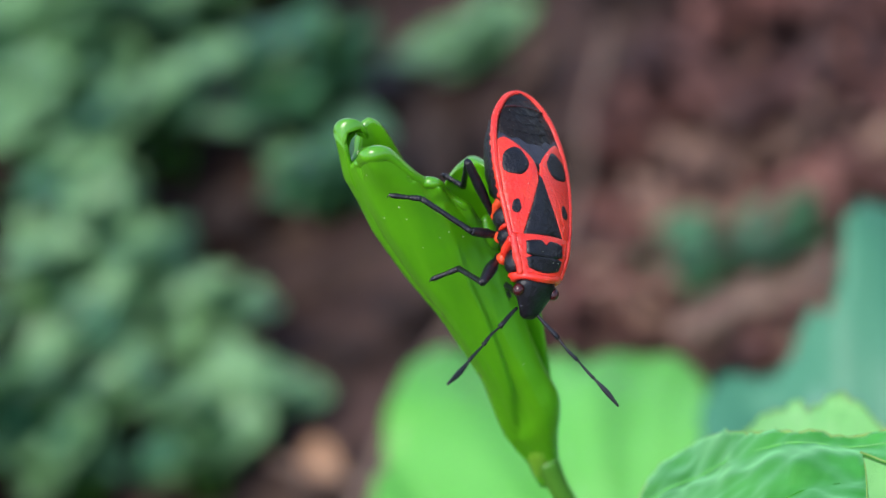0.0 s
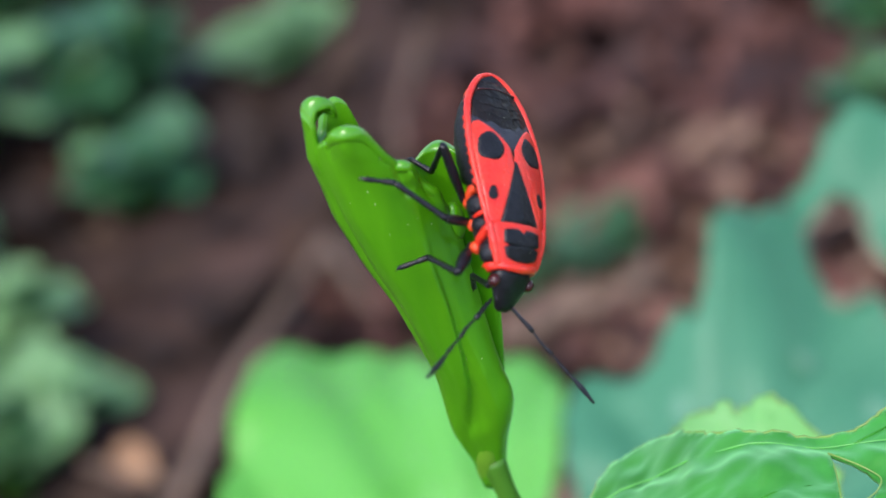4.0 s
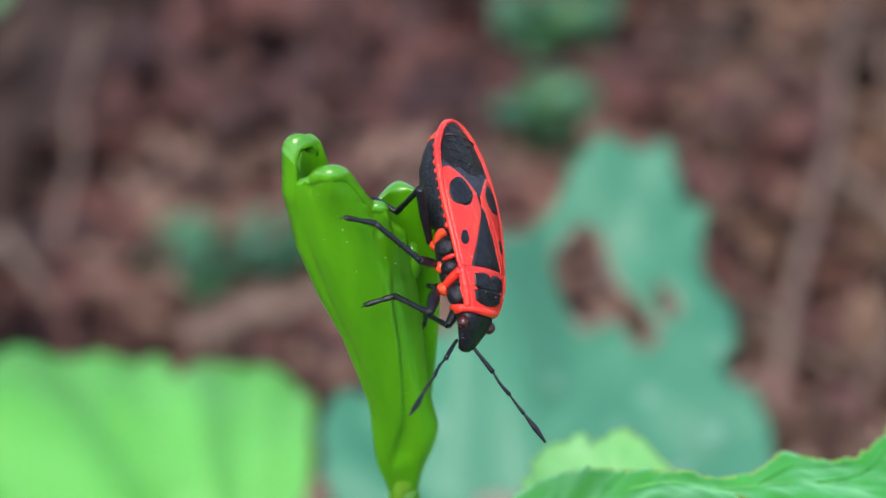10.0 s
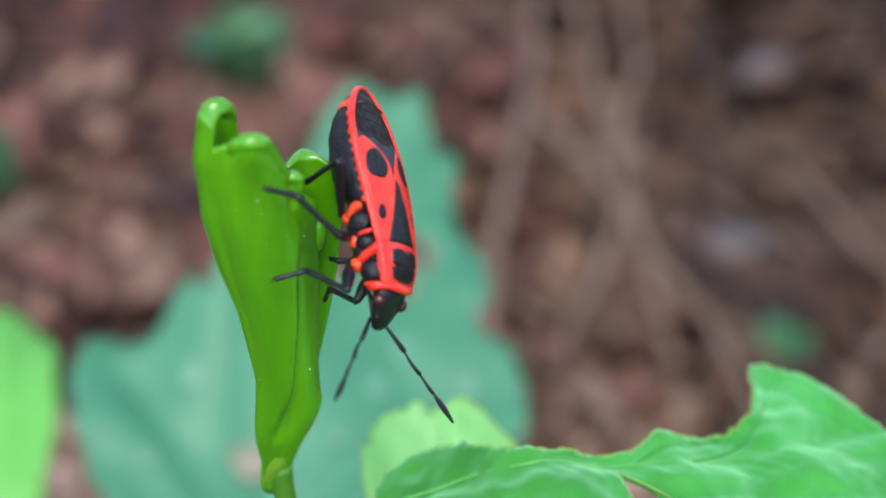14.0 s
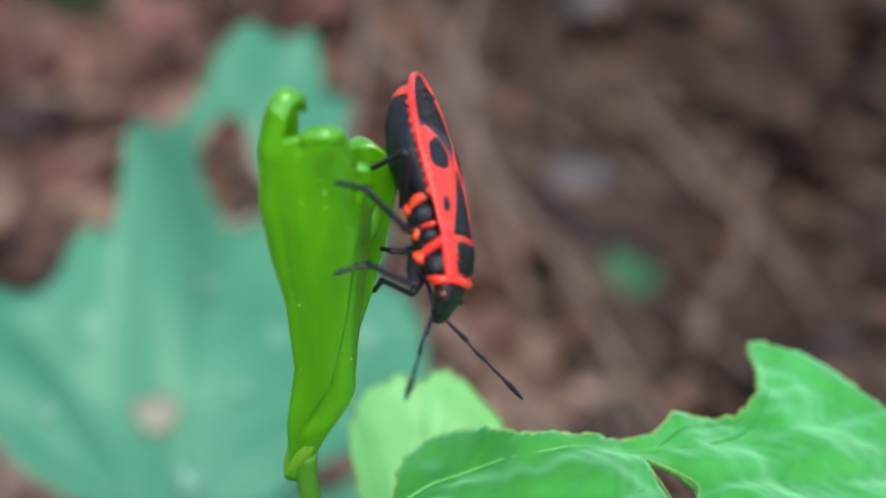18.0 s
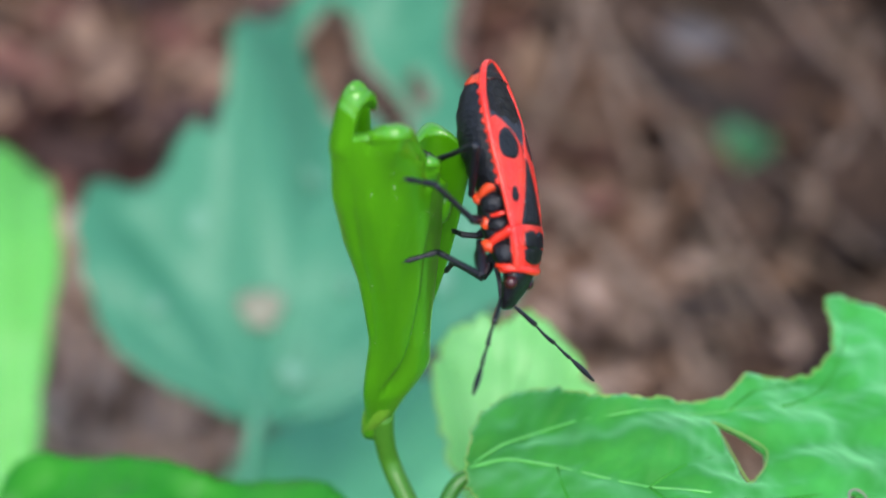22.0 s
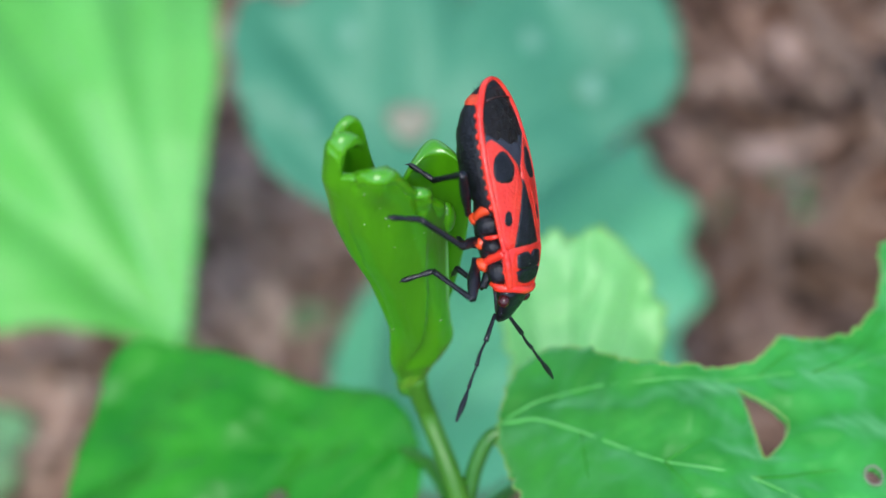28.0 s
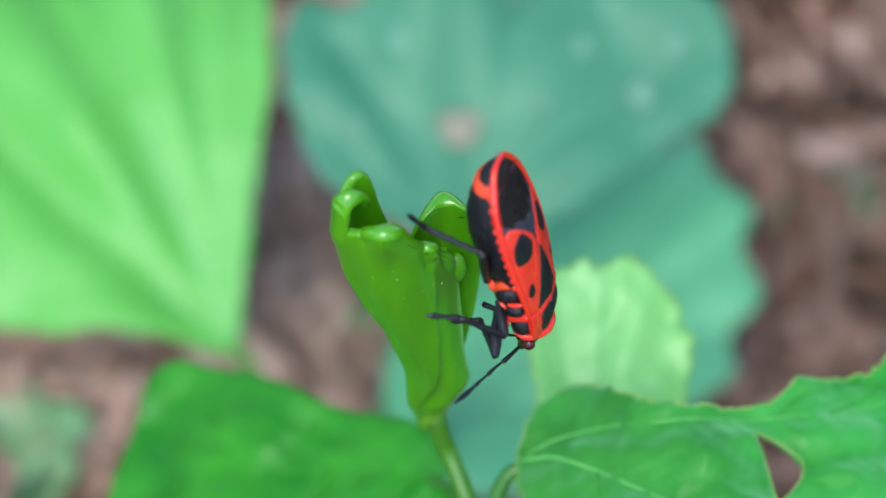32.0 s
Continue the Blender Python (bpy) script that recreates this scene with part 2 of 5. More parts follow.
TEAL_LIGHT = material("light_bluish_green", (0.11, 0.42, 0.19), 0.5, 0.4, (0.16, 0.5, 0.25), 80, 0.1, 400, 0.3)
SPECK = material("pale_dust", (0.6, 0.65, 0.5), 0.6, 0.4, (0.7, 0.7, 0.6), 900)
LITTER_TAN = litter_material("tan_litter", [(0.2, 0.13, 0.1), (0.32, 0.22, 0.17), (0.12, 0.075, 0.055), (0.38, 0.27, 0.21), (0.26, 0.16, 0.115), (0.16, 0.11, 0.09)])
LITTER_RED = litter_material("reddish_litter", [(0.064, 0.029, 0.026), (0.162, 0.07, 0.059), (0.034, 0.021, 0.021), (0.22, 0.106, 0.089), (0.097, 0.046, 0.04), (0.046, 0.033, 0.037), (0.13, 0.066, 0.057)])
LITTER_BROWN = litter_material("brown_litter", [(0.072, 0.043, 0.029), (0.158, 0.094, 0.061), (0.036, 0.025, 0.022), (0.238, 0.158, 0.108), (0.115, 0.061, 0.036), (0.086, 0.061, 0.054), (0.194, 0.108, 0.065)])
LITTER_PALE = litter_material("pale_litter", [(0.42, 0.32, 0.27), (0.5, 0.39, 0.33), (0.32, 0.23, 0.19), (0.58, 0.46, 0.38), (0.46, 0.33, 0.27), (0.36, 0.28, 0.25)])
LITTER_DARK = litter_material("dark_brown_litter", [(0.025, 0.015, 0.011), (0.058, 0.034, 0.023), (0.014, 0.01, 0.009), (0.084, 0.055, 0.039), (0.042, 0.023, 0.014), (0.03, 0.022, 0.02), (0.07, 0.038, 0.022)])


# ---- helpers for shapes ----
def mesh_of(name, verts, faces, smooth=True):
    me = bpy.data.meshes.new(name)
    me.from_pydata([tuple(c * MM for c in v) for v in verts], [], faces)
    if smooth:
        me.polygons.foreach_set("use_smooth", [True] * len(me.polygons))
    me.update()
    return me


def part(name, verts_faces, mat, parent=None, label="", smooth=True):
    ob = new(name, mesh_of(name, *verts_faces, smooth=smooth))
    ob.data.materials.append(mat)
    if parent:
        ob.parent = parent
    if label:
        ob["label"] = label
    return ob


def thing(name, place, label, category, group="", kind=""):
    """An empty at its base, in millimetres, that carries parts."""
    ob = new(name)
    ob.empty_display_size = 0.002
    ob.location = Vector(place) * MM
    return tagged(ob, label, category, group, kind)


def loft(rings, closed=True, caps=True):
    """Skins rings of equal length."""
    k = len(rings[0])
    verts = [tuple(v) for r in rings for v in r]
    faces = []
    for i in range(len(rings) - 1):
        for j in range(k if closed else k - 1):
            a, b = i * k + j, i * k + (j + 1) % k
            faces.append((a, b, b + k, a + k))
    if caps and closed:
        faces.append(tuple(range(k - 1, -1, -1)))
        faces.append(tuple(range((len(rings) - 1) * k, len(rings) * k)))
    return verts, faces


def glide(points, steps):
    """Points along a smooth curve through the given ones (Catmull-Rom)."""
    p = [Vector(q) for q in points]
    p = [2 * p[0] - p[1]] + p + [2 * p[-1] - p[-2]]
    out = []
    for i in range(1, len(p) - 2):
        for s in range(steps):
            u = s / steps
            out.append(0.5 * (2 * p[i] + (p[i + 1] - p[i - 1]) * u + (2 * p[i - 1] - 5 * p[i] + 4 * p[i + 1] - p[i + 2]) * u * u
                              + (3 * p[i] - p[i - 1] - 3 * p[i + 1] + p[i + 2]) * u ** 3))
    return out + [p[-2]]


def tube(points, radii, sides=10, steps=4):
    """A round, tapering rod along a smooth line; radii one for each given point."""
    line = glide(points, steps)
    rad = [r.x for r in glide([(r, 0, 0) for r in radii], steps)]
    rings, up = [], Vector((0.31, 0.17, 0.93))
    for i, c in enumerate(line):
        d = (line[min(i + 1, len(line) - 1)] - line[max(i - 1, 0)]).normalized()
        a = (up - d * d.dot(up)).normalized()
        b = d.cross(a)
        up = a
        rings.append([c + max(rad[i], 0.01) * (math.cos(t) * a + math.sin(t) * b) for t in (2 * math.pi * k / sides for k in range(sides))])
    return loft(rings)


def ball(centre, rx, ry, rz, rings=10, sides=14, turn=None):
    out = []
    for i in range(1, rings):
        a = math.pi * i / rings
        ring = [Vector((rx * math.sin(a) * math.cos(t), ry * math.sin(a) * math.sin(t), rz * math.cos(a))) for t in
                (2 * math.pi * k / sides for k in range(sides))]
        out.append([Vector(centre) + (turn @ v if turn else v) for v in ring])
    return loft(out)


def merged(*pieces):
    verts, faces = [], []
    for v, f in pieces:
        faces += [tuple(i + len(verts) for i in g) for g in f]
        verts += list(v)
    return verts, faces


def lerp(x, xs, ys):
    return float(np.interp(x, xs, ys))


def segments(lines):
    return np.array([(*p, *q) for line in lines for p, q in zip(line, line[1:])], float)


def nearest(points, segs):
    """The nearest places on the segments, and their distances."""
    a, d = segs[:, :2], segs[:, 2:] - segs[:, :2]
    rel = points[:, None, :] - a[None]
    u = np.clip((rel * d).sum(-1) / np.maximum((d * d).sum(-1), 1e-9), 0, 1)
    at = a[None] + u[..., None] * d[None]
    far = np.linalg.norm(points[:, None, :] - at, axis=-1)
    k = far.argmin(1)
    return at[np.arange(len(points)), k], far[np.arange(len(points)), k]


def within(points, ring):
    x, y = points[:, 0], points[:, 1]
    hit = np.zeros(len(points), bool)
    for (ax, ay), (bx, by) in zip(ring, ring[1:] + ring[:1]):
        if ay != by:
            hit ^= ((ay > y) != (by > y)) & (x < (bx - ax) * (y - ay) / (by - ay) + ax)
    return hit


def toothed(ring, pitch, size, seed=3):
    """An outline with small uneven teeth."""
    rng, out = random.Random(seed), []
    smooth = [Vector((p.x, p.y)) for p in glide([(*p, 0) for p in ring + ring[:1]], 4)]
    for p, q in zip(smooth, smooth[1:]):
        n = max(1, round((q - p).length / (pitch / 2)))
        for k in range(n):
            side = Vector(((q - p).y, -(q - p).x)).normalized()
            out.append(p.lerp(q, k / n) + side * size * rng.uniform(-1, 1))
    return [(p.x, p.y) for p in out]


def swollen(flat, height, step, veins=(), quilt=0.0, quilt_width=1.0, ripple=0.0):
    """Heights of a blade that swells between its veins and ripples."""
    z = np.array([height(x, y) for x, y in flat])
    if len(veins):
        z = z + quilt * (1 - np.exp(-(nearest(flat, segments(veins))[1] / quilt_width) ** 2))
    if ripple:
        z = z + ripple * np.array([noise.noise(Vector((x, y, 0.3)) / (step * 6)) for x, y in flat])
    return z


def sheet(ring, height, step, veins=(), holes=(), quilt=0.0, quilt_width=1.0, thick=0.2, ripple=0.0, ribs=(), rib_depth=0.0):
    """A leaf blade: the plan inside ring, less the holes, on the surface height(x, y), swelling between its veins."""
    pts = np.array(ring)
    x0, y0 = pts.min(0) - step
    nx, ny = (np.ceil((pts.max(0) - (x0, y0)) / step) + 2).astype(int)
    gx, gy = np.meshgrid(np.arange(nx), np.arange(ny), indexing="ij")
    grid = np.stack([x0 + gx * step, y0 + gy * step], -1)
    middle = (grid[:-1, :-1] + step / 2).reshape(-1, 2)
    keep = within(middle, ring)
    for hole in holes:
        keep &= ~within(middle, hole)
    keep = keep.reshape(nx - 1, ny - 1)
    number = {}
    quads = []
    for i, j in zip(*np.nonzero(keep)):
        quads.append(tuple(number.setdefault(c, len(number)) for c in ((i, j), (i + 1, j), (i + 1, j + 1), (i, j + 1))))
    flat = np.array([grid[c] for c in number])
    rim = {}
    for f in quads:
        for e in zip(f, f[1:] + f[:1]):
            rim[e] = True
    rim = [(a, b) for a, b in rim if (b, a) not in rim]
    border = sorted({a for e in rim for a in e})
    edges = segments([list(r) + [r[0]] for r in (ring, *holes)])
    flat[border] = nearest(flat[border], edges)[0]
    z = swollen(flat, height, step, veins, quilt, quilt_width, ripple)
    if len(ribs):
        z = z - rib_depth * np.exp(-(np.concatenate([nearest(some, segments(ribs))[1] for some in np.array_split(flat, 1 + len(flat) // 2000)]) / 0.22) ** 2)
    n = len(flat)
    verts = [(x, y, h) for (x, y), h in zip(flat, z)] + [(x, y, h - thick) for (x, y), h in zip(flat, z)]
    faces = quads + [tuple(i + n for i in reversed(f)) for f in quads] + [(b, a, a + n, b + n) for a, b in rim]
    return verts, faces


def shifted(verts_faces, by):
    return [tuple(Vector(v) - Vector(by)) for v in verts_faces[0]], verts_faces[1]


def leaf(name, origin, ring, height, step, veins, mat, vein_mat, label, vein_radius=0.12, rim=None, fine_veins=None, **how):
    """A leaf thing: its blade and each vein that shows. Plan and height are world millimetres."""
    ob = thing(name, origin, label, "leaf")
    part("blade", shifted(sheet(ring, height, step, veins, **how), origin), mat, ob)
    relief = {k: how[k] for k in ("quilt", "quilt_width", "ripple") if k in how}
    if rim:
        loop = ring + ring[:1]
        line = [(x, y, z - 0.06) for (x, y), z in zip(loop, swollen(np.array(loop), height, step, veins, **relief))]
        part("margin", shifted(tube(line, [rim[1] * (0.8 + 0.4 * (k % 5) / 4) for k in range(len(line))], 5, 1), origin), rim[0], ob, "thin pale leaf edge")
    for n, line in enumerate(veins):
        r = vein_radius * (1.6 if n == 0 else 1.0)
        fine = glide([(x, y, 0) for x, y in line], 4)
        fine = np.array([(p.x, p.y) for p in fine if within(np.array([(p.x, p.y)]), ring)[0]])
        path = [(x, y, z - 0.25 * r) for (x, y), z in zip(fine, swollen(fine, height, step, veins, **relief))]
        path = [p for k, p in enumerate(path) if k % 2 == 0]
        cut = next((k for k, p in enumerate(path) if any(within(np.array([p[:2]]), hole)[0] for hole in how.get("holes", ()))), len(path))
        path = path[:cut]
        if len(path) > 2:
            taper = [r * (1 - 0.75 * k / (len(path) - 1)) for k in range(len(path))]
            part("vein", shifted(tube(path, taper, 6, 2), origin), fine_veins if fine_veins and n > 1 else vein_mat, ob)
    return ob


# ---- ground ----
def ground_height(x, y):
    if abs(x) > 580 or not -380 < y < 880:
        return 0.0
    return 4 * noise.noise(Vector((x, y, 0)) * 0.02) + 1.2 * noise.noise(Vector((x, y, 5)) * 0.12)


def ground_sheet():
    xs = [-400000, -20000, -2000] + [x * 10 - 500 for x in range(101)] + [2000, 20000, 400000]
    ys = [-400000, -20000, -2000] + [y * 10 - 100 for y in range(71)] + [2000, 20000, 400000]
    verts = [(x, y, ground_height(x, y)) for y in ys for x in xs]
    k = len(xs)
    return verts, [(j * k + i, j * k + i + 1, (j + 1) * k + i + 1, (j + 1) * k + i) for j in range(len(ys) - 1) for i in range(k - 1)]


tagged(part("ground", ground_sheet(), SOIL), "dark brown woodland soil under leaf litter", "ground", kind="structure")


# ---- bud with its stem ----
BUD_Z = (96.6, 98.5, 100.5, 104, 108, 110.5, 113, 115, 117, 119)
BUD_X = (-3.5, -3.3, -3.2, -3.25, -3.8, -4.25, -4.7, -4.9, -5.0, -5.0)
BUD_Y = (1.6, 1.35, 1.05, 0.65, 0.45, 0.25, 0.05, -0.1, -0.2, -0.25)
BUD_A = (0.5, 0.7, 1.1, 1.42, 1.85, 2.25, 2.45, 2.45, 2.35, 2.25)
BUD_B = (0.45, 0.6, 0.9, 1.35, 1.75, 1.9, 1.95, 1.9, 1.85, 1.8)
RIM_T = (0, 35, 60, 74, 82, 88, 93, 99, 110, 122, 131, 140, 149, 160, 196, 206, 214, 221, 228, 237, 246, 255, 263, 270, 277, 284, 292, 299, 305, 311, 318, 326, 340, 360)
RIM_Z = (111.6, 111.4, 111.3, 111.7, 112.8, 114.6, 116.3, 117.3, 117.7, 117.6, 117.2, 116.6, 116.4, 116.4, 116.75, 116.9, 117.0, 117.1, 117.35, 117.65, 117.75, 117.6, 117.2, 116.6, 116.0, 115.5, 115.5, 115.1, 114.4, 113.9, 113.5, 112.7, 111.8, 111.6)
EDGE_Z, EDGE_T = (100.6, 101, 103, 105.5, 108, 110.2, 112.2, 116), (205, 222, 252, 268, 276, 280, 288, 300)
# lumps of the rolled rim: angle, width, depth below the rim, height of it, how far it stands out
LUMPS = ((245, 14, 0.6, 1.4, 0.45), (294, 6, 0.5, 0.55, 0.28), (316, 6, 0.4, 0.6, 0.24), (180, 30, 0.7, 0.8, 0.12),
         (284, 5, 0.5, 0.7, -0.15), (305, 4, 0.4, 0.5, -0.08), (221, 4, 0.3, 0.5, -0.16))


RIM_FINE = np.interp(np.arange(360), RIM_T, RIM_Z)
RIM_FINE = sum(w * np.roll(RIM_FINE, k) for k, w in ((-4, 0.1), (-2, 0.2), (0, 0.4), (2, 0.2), (4, 0.1)))
ROLL_T = (210, 218, 228, 238, 248, 257, 266, 276, 286, 296, 306, 316, 330)
ROLL_R = (0.16, 0.26, 0.34, 0.38, 0.38, 0.34, 0.24, 0.2, 0.27, 0.25, 0.19, 0.22, 0.12)


def rim_top(t):
    deg = math.degrees(t) % 360
    return float(np.interp(deg, np.arange(361), np.append(RIM_FINE, RIM_FINE[0])))


def bud_point(t, z, inset=0.0):
    """A point of the rolled blade's wall, t round it and z up it."""
    deg = math.degrees(t) % 360
    swell = 1 + 0.03 * math.sin(3 * t + 0.16 * z) + 0.02 * math.sin(7 * t + 0.1 * z) + 0.012 * noise.noise(Vector((4 * t, 0.35 * z, 1.0)))
    # the outer blade overlaps the inner one along a slanting edge
    lap = 1 / (1 + math.exp(max(-30, min(30, (deg - lerp(z, EDGE_Z, EDGE_T)) / 1.3)))) if deg > 130 else 0.0
    fade = lerp(z, (100.3, 101.2, 108, 111, 113), (0, 1, 1, 0.6, 0))
    out = (lap - 1) * 0.26 * fade * math.exp(-((deg - lerp(z, EDGE_Z, EDGE_T)) / 45) ** 2) if deg > 130 else 0.0
    out += 0.42 * math.exp(-((z - 101.9) / 1.5) ** 2) * math.exp(-((deg - 335) / 38) ** 2)
    # flatter towards the back, fuller low down at the side
    out -= 0.45 * math.exp(-((deg - 146) / 24) ** 2 - ((z - 107) / 4) ** 2)
    out += 0.35 * math.exp(-((deg - 192) / 22) ** 2 - ((z - 100.5) / 2.6) ** 2)
    under = rim_top(t) - z
    for at, wide, low, tall, far in LUMPS:
        out += far * math.exp(-((deg - at) / wide) ** 2 - ((under - low) / tall) ** 2)
    # soft vertical folds
    for at, wide, far, slope in ((200, 6, -0.07, 0.5), (236, 6, -0.04, 0.9)):
        out += far * math.exp(-((deg - at - slope * (z - 110)) / wide) ** 2) * lerp(z, (102, 105, 113, 115), (0, 1, 1, 0))
    x, y = (max(lerp(z, BUD_Z, k) * swell + out - inset, 0.1) for k in (BUD_A, BUD_B))
    x, y = x * math.cos(t), y * math.sin(t)
    c, s = math.cos(math.radians(25)), math.sin(math.radians(25))
    return Vector((lerp(z, BUD_Z, BUD_X) + x * c - y * s, lerp(z, BUD_Z, BUD_Y) + x * s + y * c, z))


def bud_shell():
    """The rolled blade: a cup with a thick rounded rim, tall and curled on one side, low at the back."""
    sides = 180
    angles = [2 * math.pi * j / sides for j in range(sides)]
    fat = [lerp(math.degrees(t), (0, 76, 98, 150, 200, 220, 232, 245, 266, 284, 294, 305, 318, 360), (0.2, 0.2, 0.24, 0.24, 0.24, 0.26, 0.34, 0.42, 0.42, 0.28, 0.32, 0.24, 0.28, 0.2)) for t in angles]
    rings = []
    for i in range(61):
        s = i / 60
        rings.append([bud_point(t, 96.6 + (rim_top(t) - f - 96.6) * (1 - (1 - s) ** 1.3)) for t, f in zip(angles, fat)])
    for k in range(1, 9):
        a = math.pi * k / 8
        rings.append([bud_point(t, rim_top(t) - f + f * math.sin(a), f * (1 - math.cos(a))) for t, f in zip(angles, fat)])
    for i in range(1, 21):
        s = 1 - i / 20
        rings.append([bud_point(t, 98 + (rim_top(t) - f - 98) * s, 2 * f * min(1, s * 5)) for t, f in zip(angles, fat)])
    # rounded knobs that swell out of the rim
    for centre, radius in (((-3.95, -1.9, 115.85), 0.18), ((-3.3, -1.6, 114.2), 0.3), ((-2.75, -1.25, 112.9), 0.26)):
        c = Vector(centre)
        for ring in rings:
            for k, p in enumerate(ring):
                d = (p - c).length
                if 0.02 < d < 3 * radius:
                    ring[k] = c + (p - c) * ((d ** 5 + radius ** 5) ** 0.2 / d)
    return loft(rings)


def bud_roll():
    """The swollen, lumpy roll along the rim."""
    angles = [math.radians(a) for a in range(210, 331, 4)]
    fat = [lerp(math.degrees(t), ROLL_T, ROLL_R) for t in angles]
    return tube([bud_point(t, rim_top(t) - 0.8 * r, 0.8 * r) for t, r in zip(angles, fat)], fat, 16, 2)


def curled_flap():
    """The tall edge of the blade beside the notch, curling over inwards like a hook."""
    rings = []
    for j in range(37):
        deg = 157 + 41 * j / 36
        t, u = math.radians(deg), (deg - 180) / 23
        rise = max(1 - abs(u) ** 2.6, 0.0) ** 0.6 if u < 0 else 1 - 0.3 * u ** 3
        low, top = 114.6, 116.0 + 2.85 * rise
        foot = bud_point(t, low, 0.12)
        mid = Vector((lerp(low, BUD_Z, BUD_X), lerp(low, BUD_Z, BUD_Y), low))
        inward = (mid - foot).normalized()
        bend = 0.1 + (0.42 + 0.1 * u) * rise
        outer, inner = [], []
        for i in range(25):
            s = i / 24
            if s < 0.5:
                k = s * 2
                wall = bud_point(t, low + (top - bend - low) * k, lerp(k, (0, 0.3, 1), (0.3, 0.06, 0.06)))
                p, out = wall, -inward
            else:
                a = math.radians(225 * rise) * (s - 0.5) * 2
                p = wall + inward * bend * (1 - math.cos(a)) + Vector((0, 0, 1)) * bend * math.sin(a)
                out = -inward * math.cos(a) + Vector((0, 0, 1)) * math.sin(a)
            thick = (0.2 - 0.06 * s) * (1 if s < 0.97 else 0.5)
            outer.append(p + out * thick * 0.6)
            inner.append(p - out * thick * 0.6)
        rings.append(outer + inner[::-1])
    return loft(rings)


def lobe_shell():
    """The smaller lobe beside it, a blade hollow towards the front with a thick rounded rim."""
    rings = []
    for i in range(33):
        s = math.sin(math.pi / 2 * i / 32)
        z = 99.5 + 15.0 * s
        cx, cy = -2.85 + 0.2 * s, 0.9 + 0.35 * s
        half = 0.5 + 1.1 * math.sin(math.pi / 2 * min(s / 0.75, 1)) if s < 0.88 else 1.6 * math.sqrt(max(1 - ((s - 0.88) / 0.1205) ** 2, 0.0)) + 0.02
        ring = []
        for j in range(28):
            u = j / 28 * 2 * math.pi
            v = math.cos(u)
            thick = (0.2 + 0.12 * s + 0.14 * s * v ** 6) * min(1, half / 0.6)
            hollow = 0.8 * v * v * s * min(1, half / 1.5)
            x = half * v
            y = 0.75 - hollow * 1.3 + thick * math.sin(u) * 1.3
            turn = math.radians(8)
            ring.append((cx + x * math.cos(turn) - y * math.sin(turn), cy + x * math.sin(turn) + y * math.cos(turn), z))
        rings.append(ring)
    return loft(rings)


BASE = (-3.3, 1.4, 97.5)
bud = thing("rolled_leaf_bud", BASE, "fresh green rolled young leaf, glossy, on an upright stem", "bud")
part("rolled_blade", shifted(bud_shell(), BASE), BUD, bud, "glossy green rolled blade with a lumpy rim")
part("rolled_rim", shifted(bud_roll(), BASE), BUD, bud, "swollen lumpy rim of the rolled blade")
part("curled_flap", shifted(curled_flap(), BASE), BUD, bud, "curled glossy tip of the rolled blade")
part("side_lobe", shifted(lobe_shell(), BASE), BUD, bud, "cupped green side lobe")
part("small_lobe", shifted(ball((-2.2, 0.4, 111.5), 0.4, 0.45, 0.9), BASE), BUD, bud, "small round green lobe")
part("sheath", shifted(tube([(-3.95, 1.45, 96.7), (-3.75, 1.4, 97.4), (-3.5, 1.2, 98.6), (-3.4, 1.0, 100)], [0.1, 0.4, 0.62, 0.6], 14), BASE), SHEATH, bud, "pale green sheath at the foot of the bud")
rng = random.Random(31)
specks = []
for _ in range(16):
    t, z = rng.uniform(3.2, 5.2), rng.choice((rng.uniform(103, 116.5), rng.uniform(112, 116)))
    specks.append(ball(bud_point(t, min(z, rim_top(t) - 0.5), -0.005), *(rng.uniform(0.01, 0.028) for _ in range(3)), 4, 6))
part("speck", shifted(merged(*specks), BASE), SPECK, bud, "tiny pale specks of dust")["kind"] = "stuff"
part("stem", shifted(tube([(-3.3, 1.35, 98.2), (-3.0, 1.2, 96.6), (-2.5, 0.85, 95.0), (-1.5, -1.4, 93.6), (-0.9, -2.6, 91.5), (-0.7, -3, 86), (-0.3, -2.5, 70), (0, 0, 40), (0.5, 2, 1)],
                         [0.62, 0.5, 0.47, 0.5, 0.6, 0.7, 0.85, 1.1, 1.3], 14, 5), BASE), STEM, bud, "pale green round stem")


# ---- leaves of the same plant ----
def near_height(x, y):
    drop = lerp(x, (0.0, 0.9, 1.6, 3.4, 4.8, 6.0, 8.0, 9.5), (5.5, 4.5, 4.0, 3.0, 2.0, 1.2, 0.4, 0))
    return 98.22 - 0.122 * (x - 16.37) - drop - 0.012 * max(-y - 6, 0) ** 2 + 0.2 * math.sin(0.9 * x + 0.5 * y)


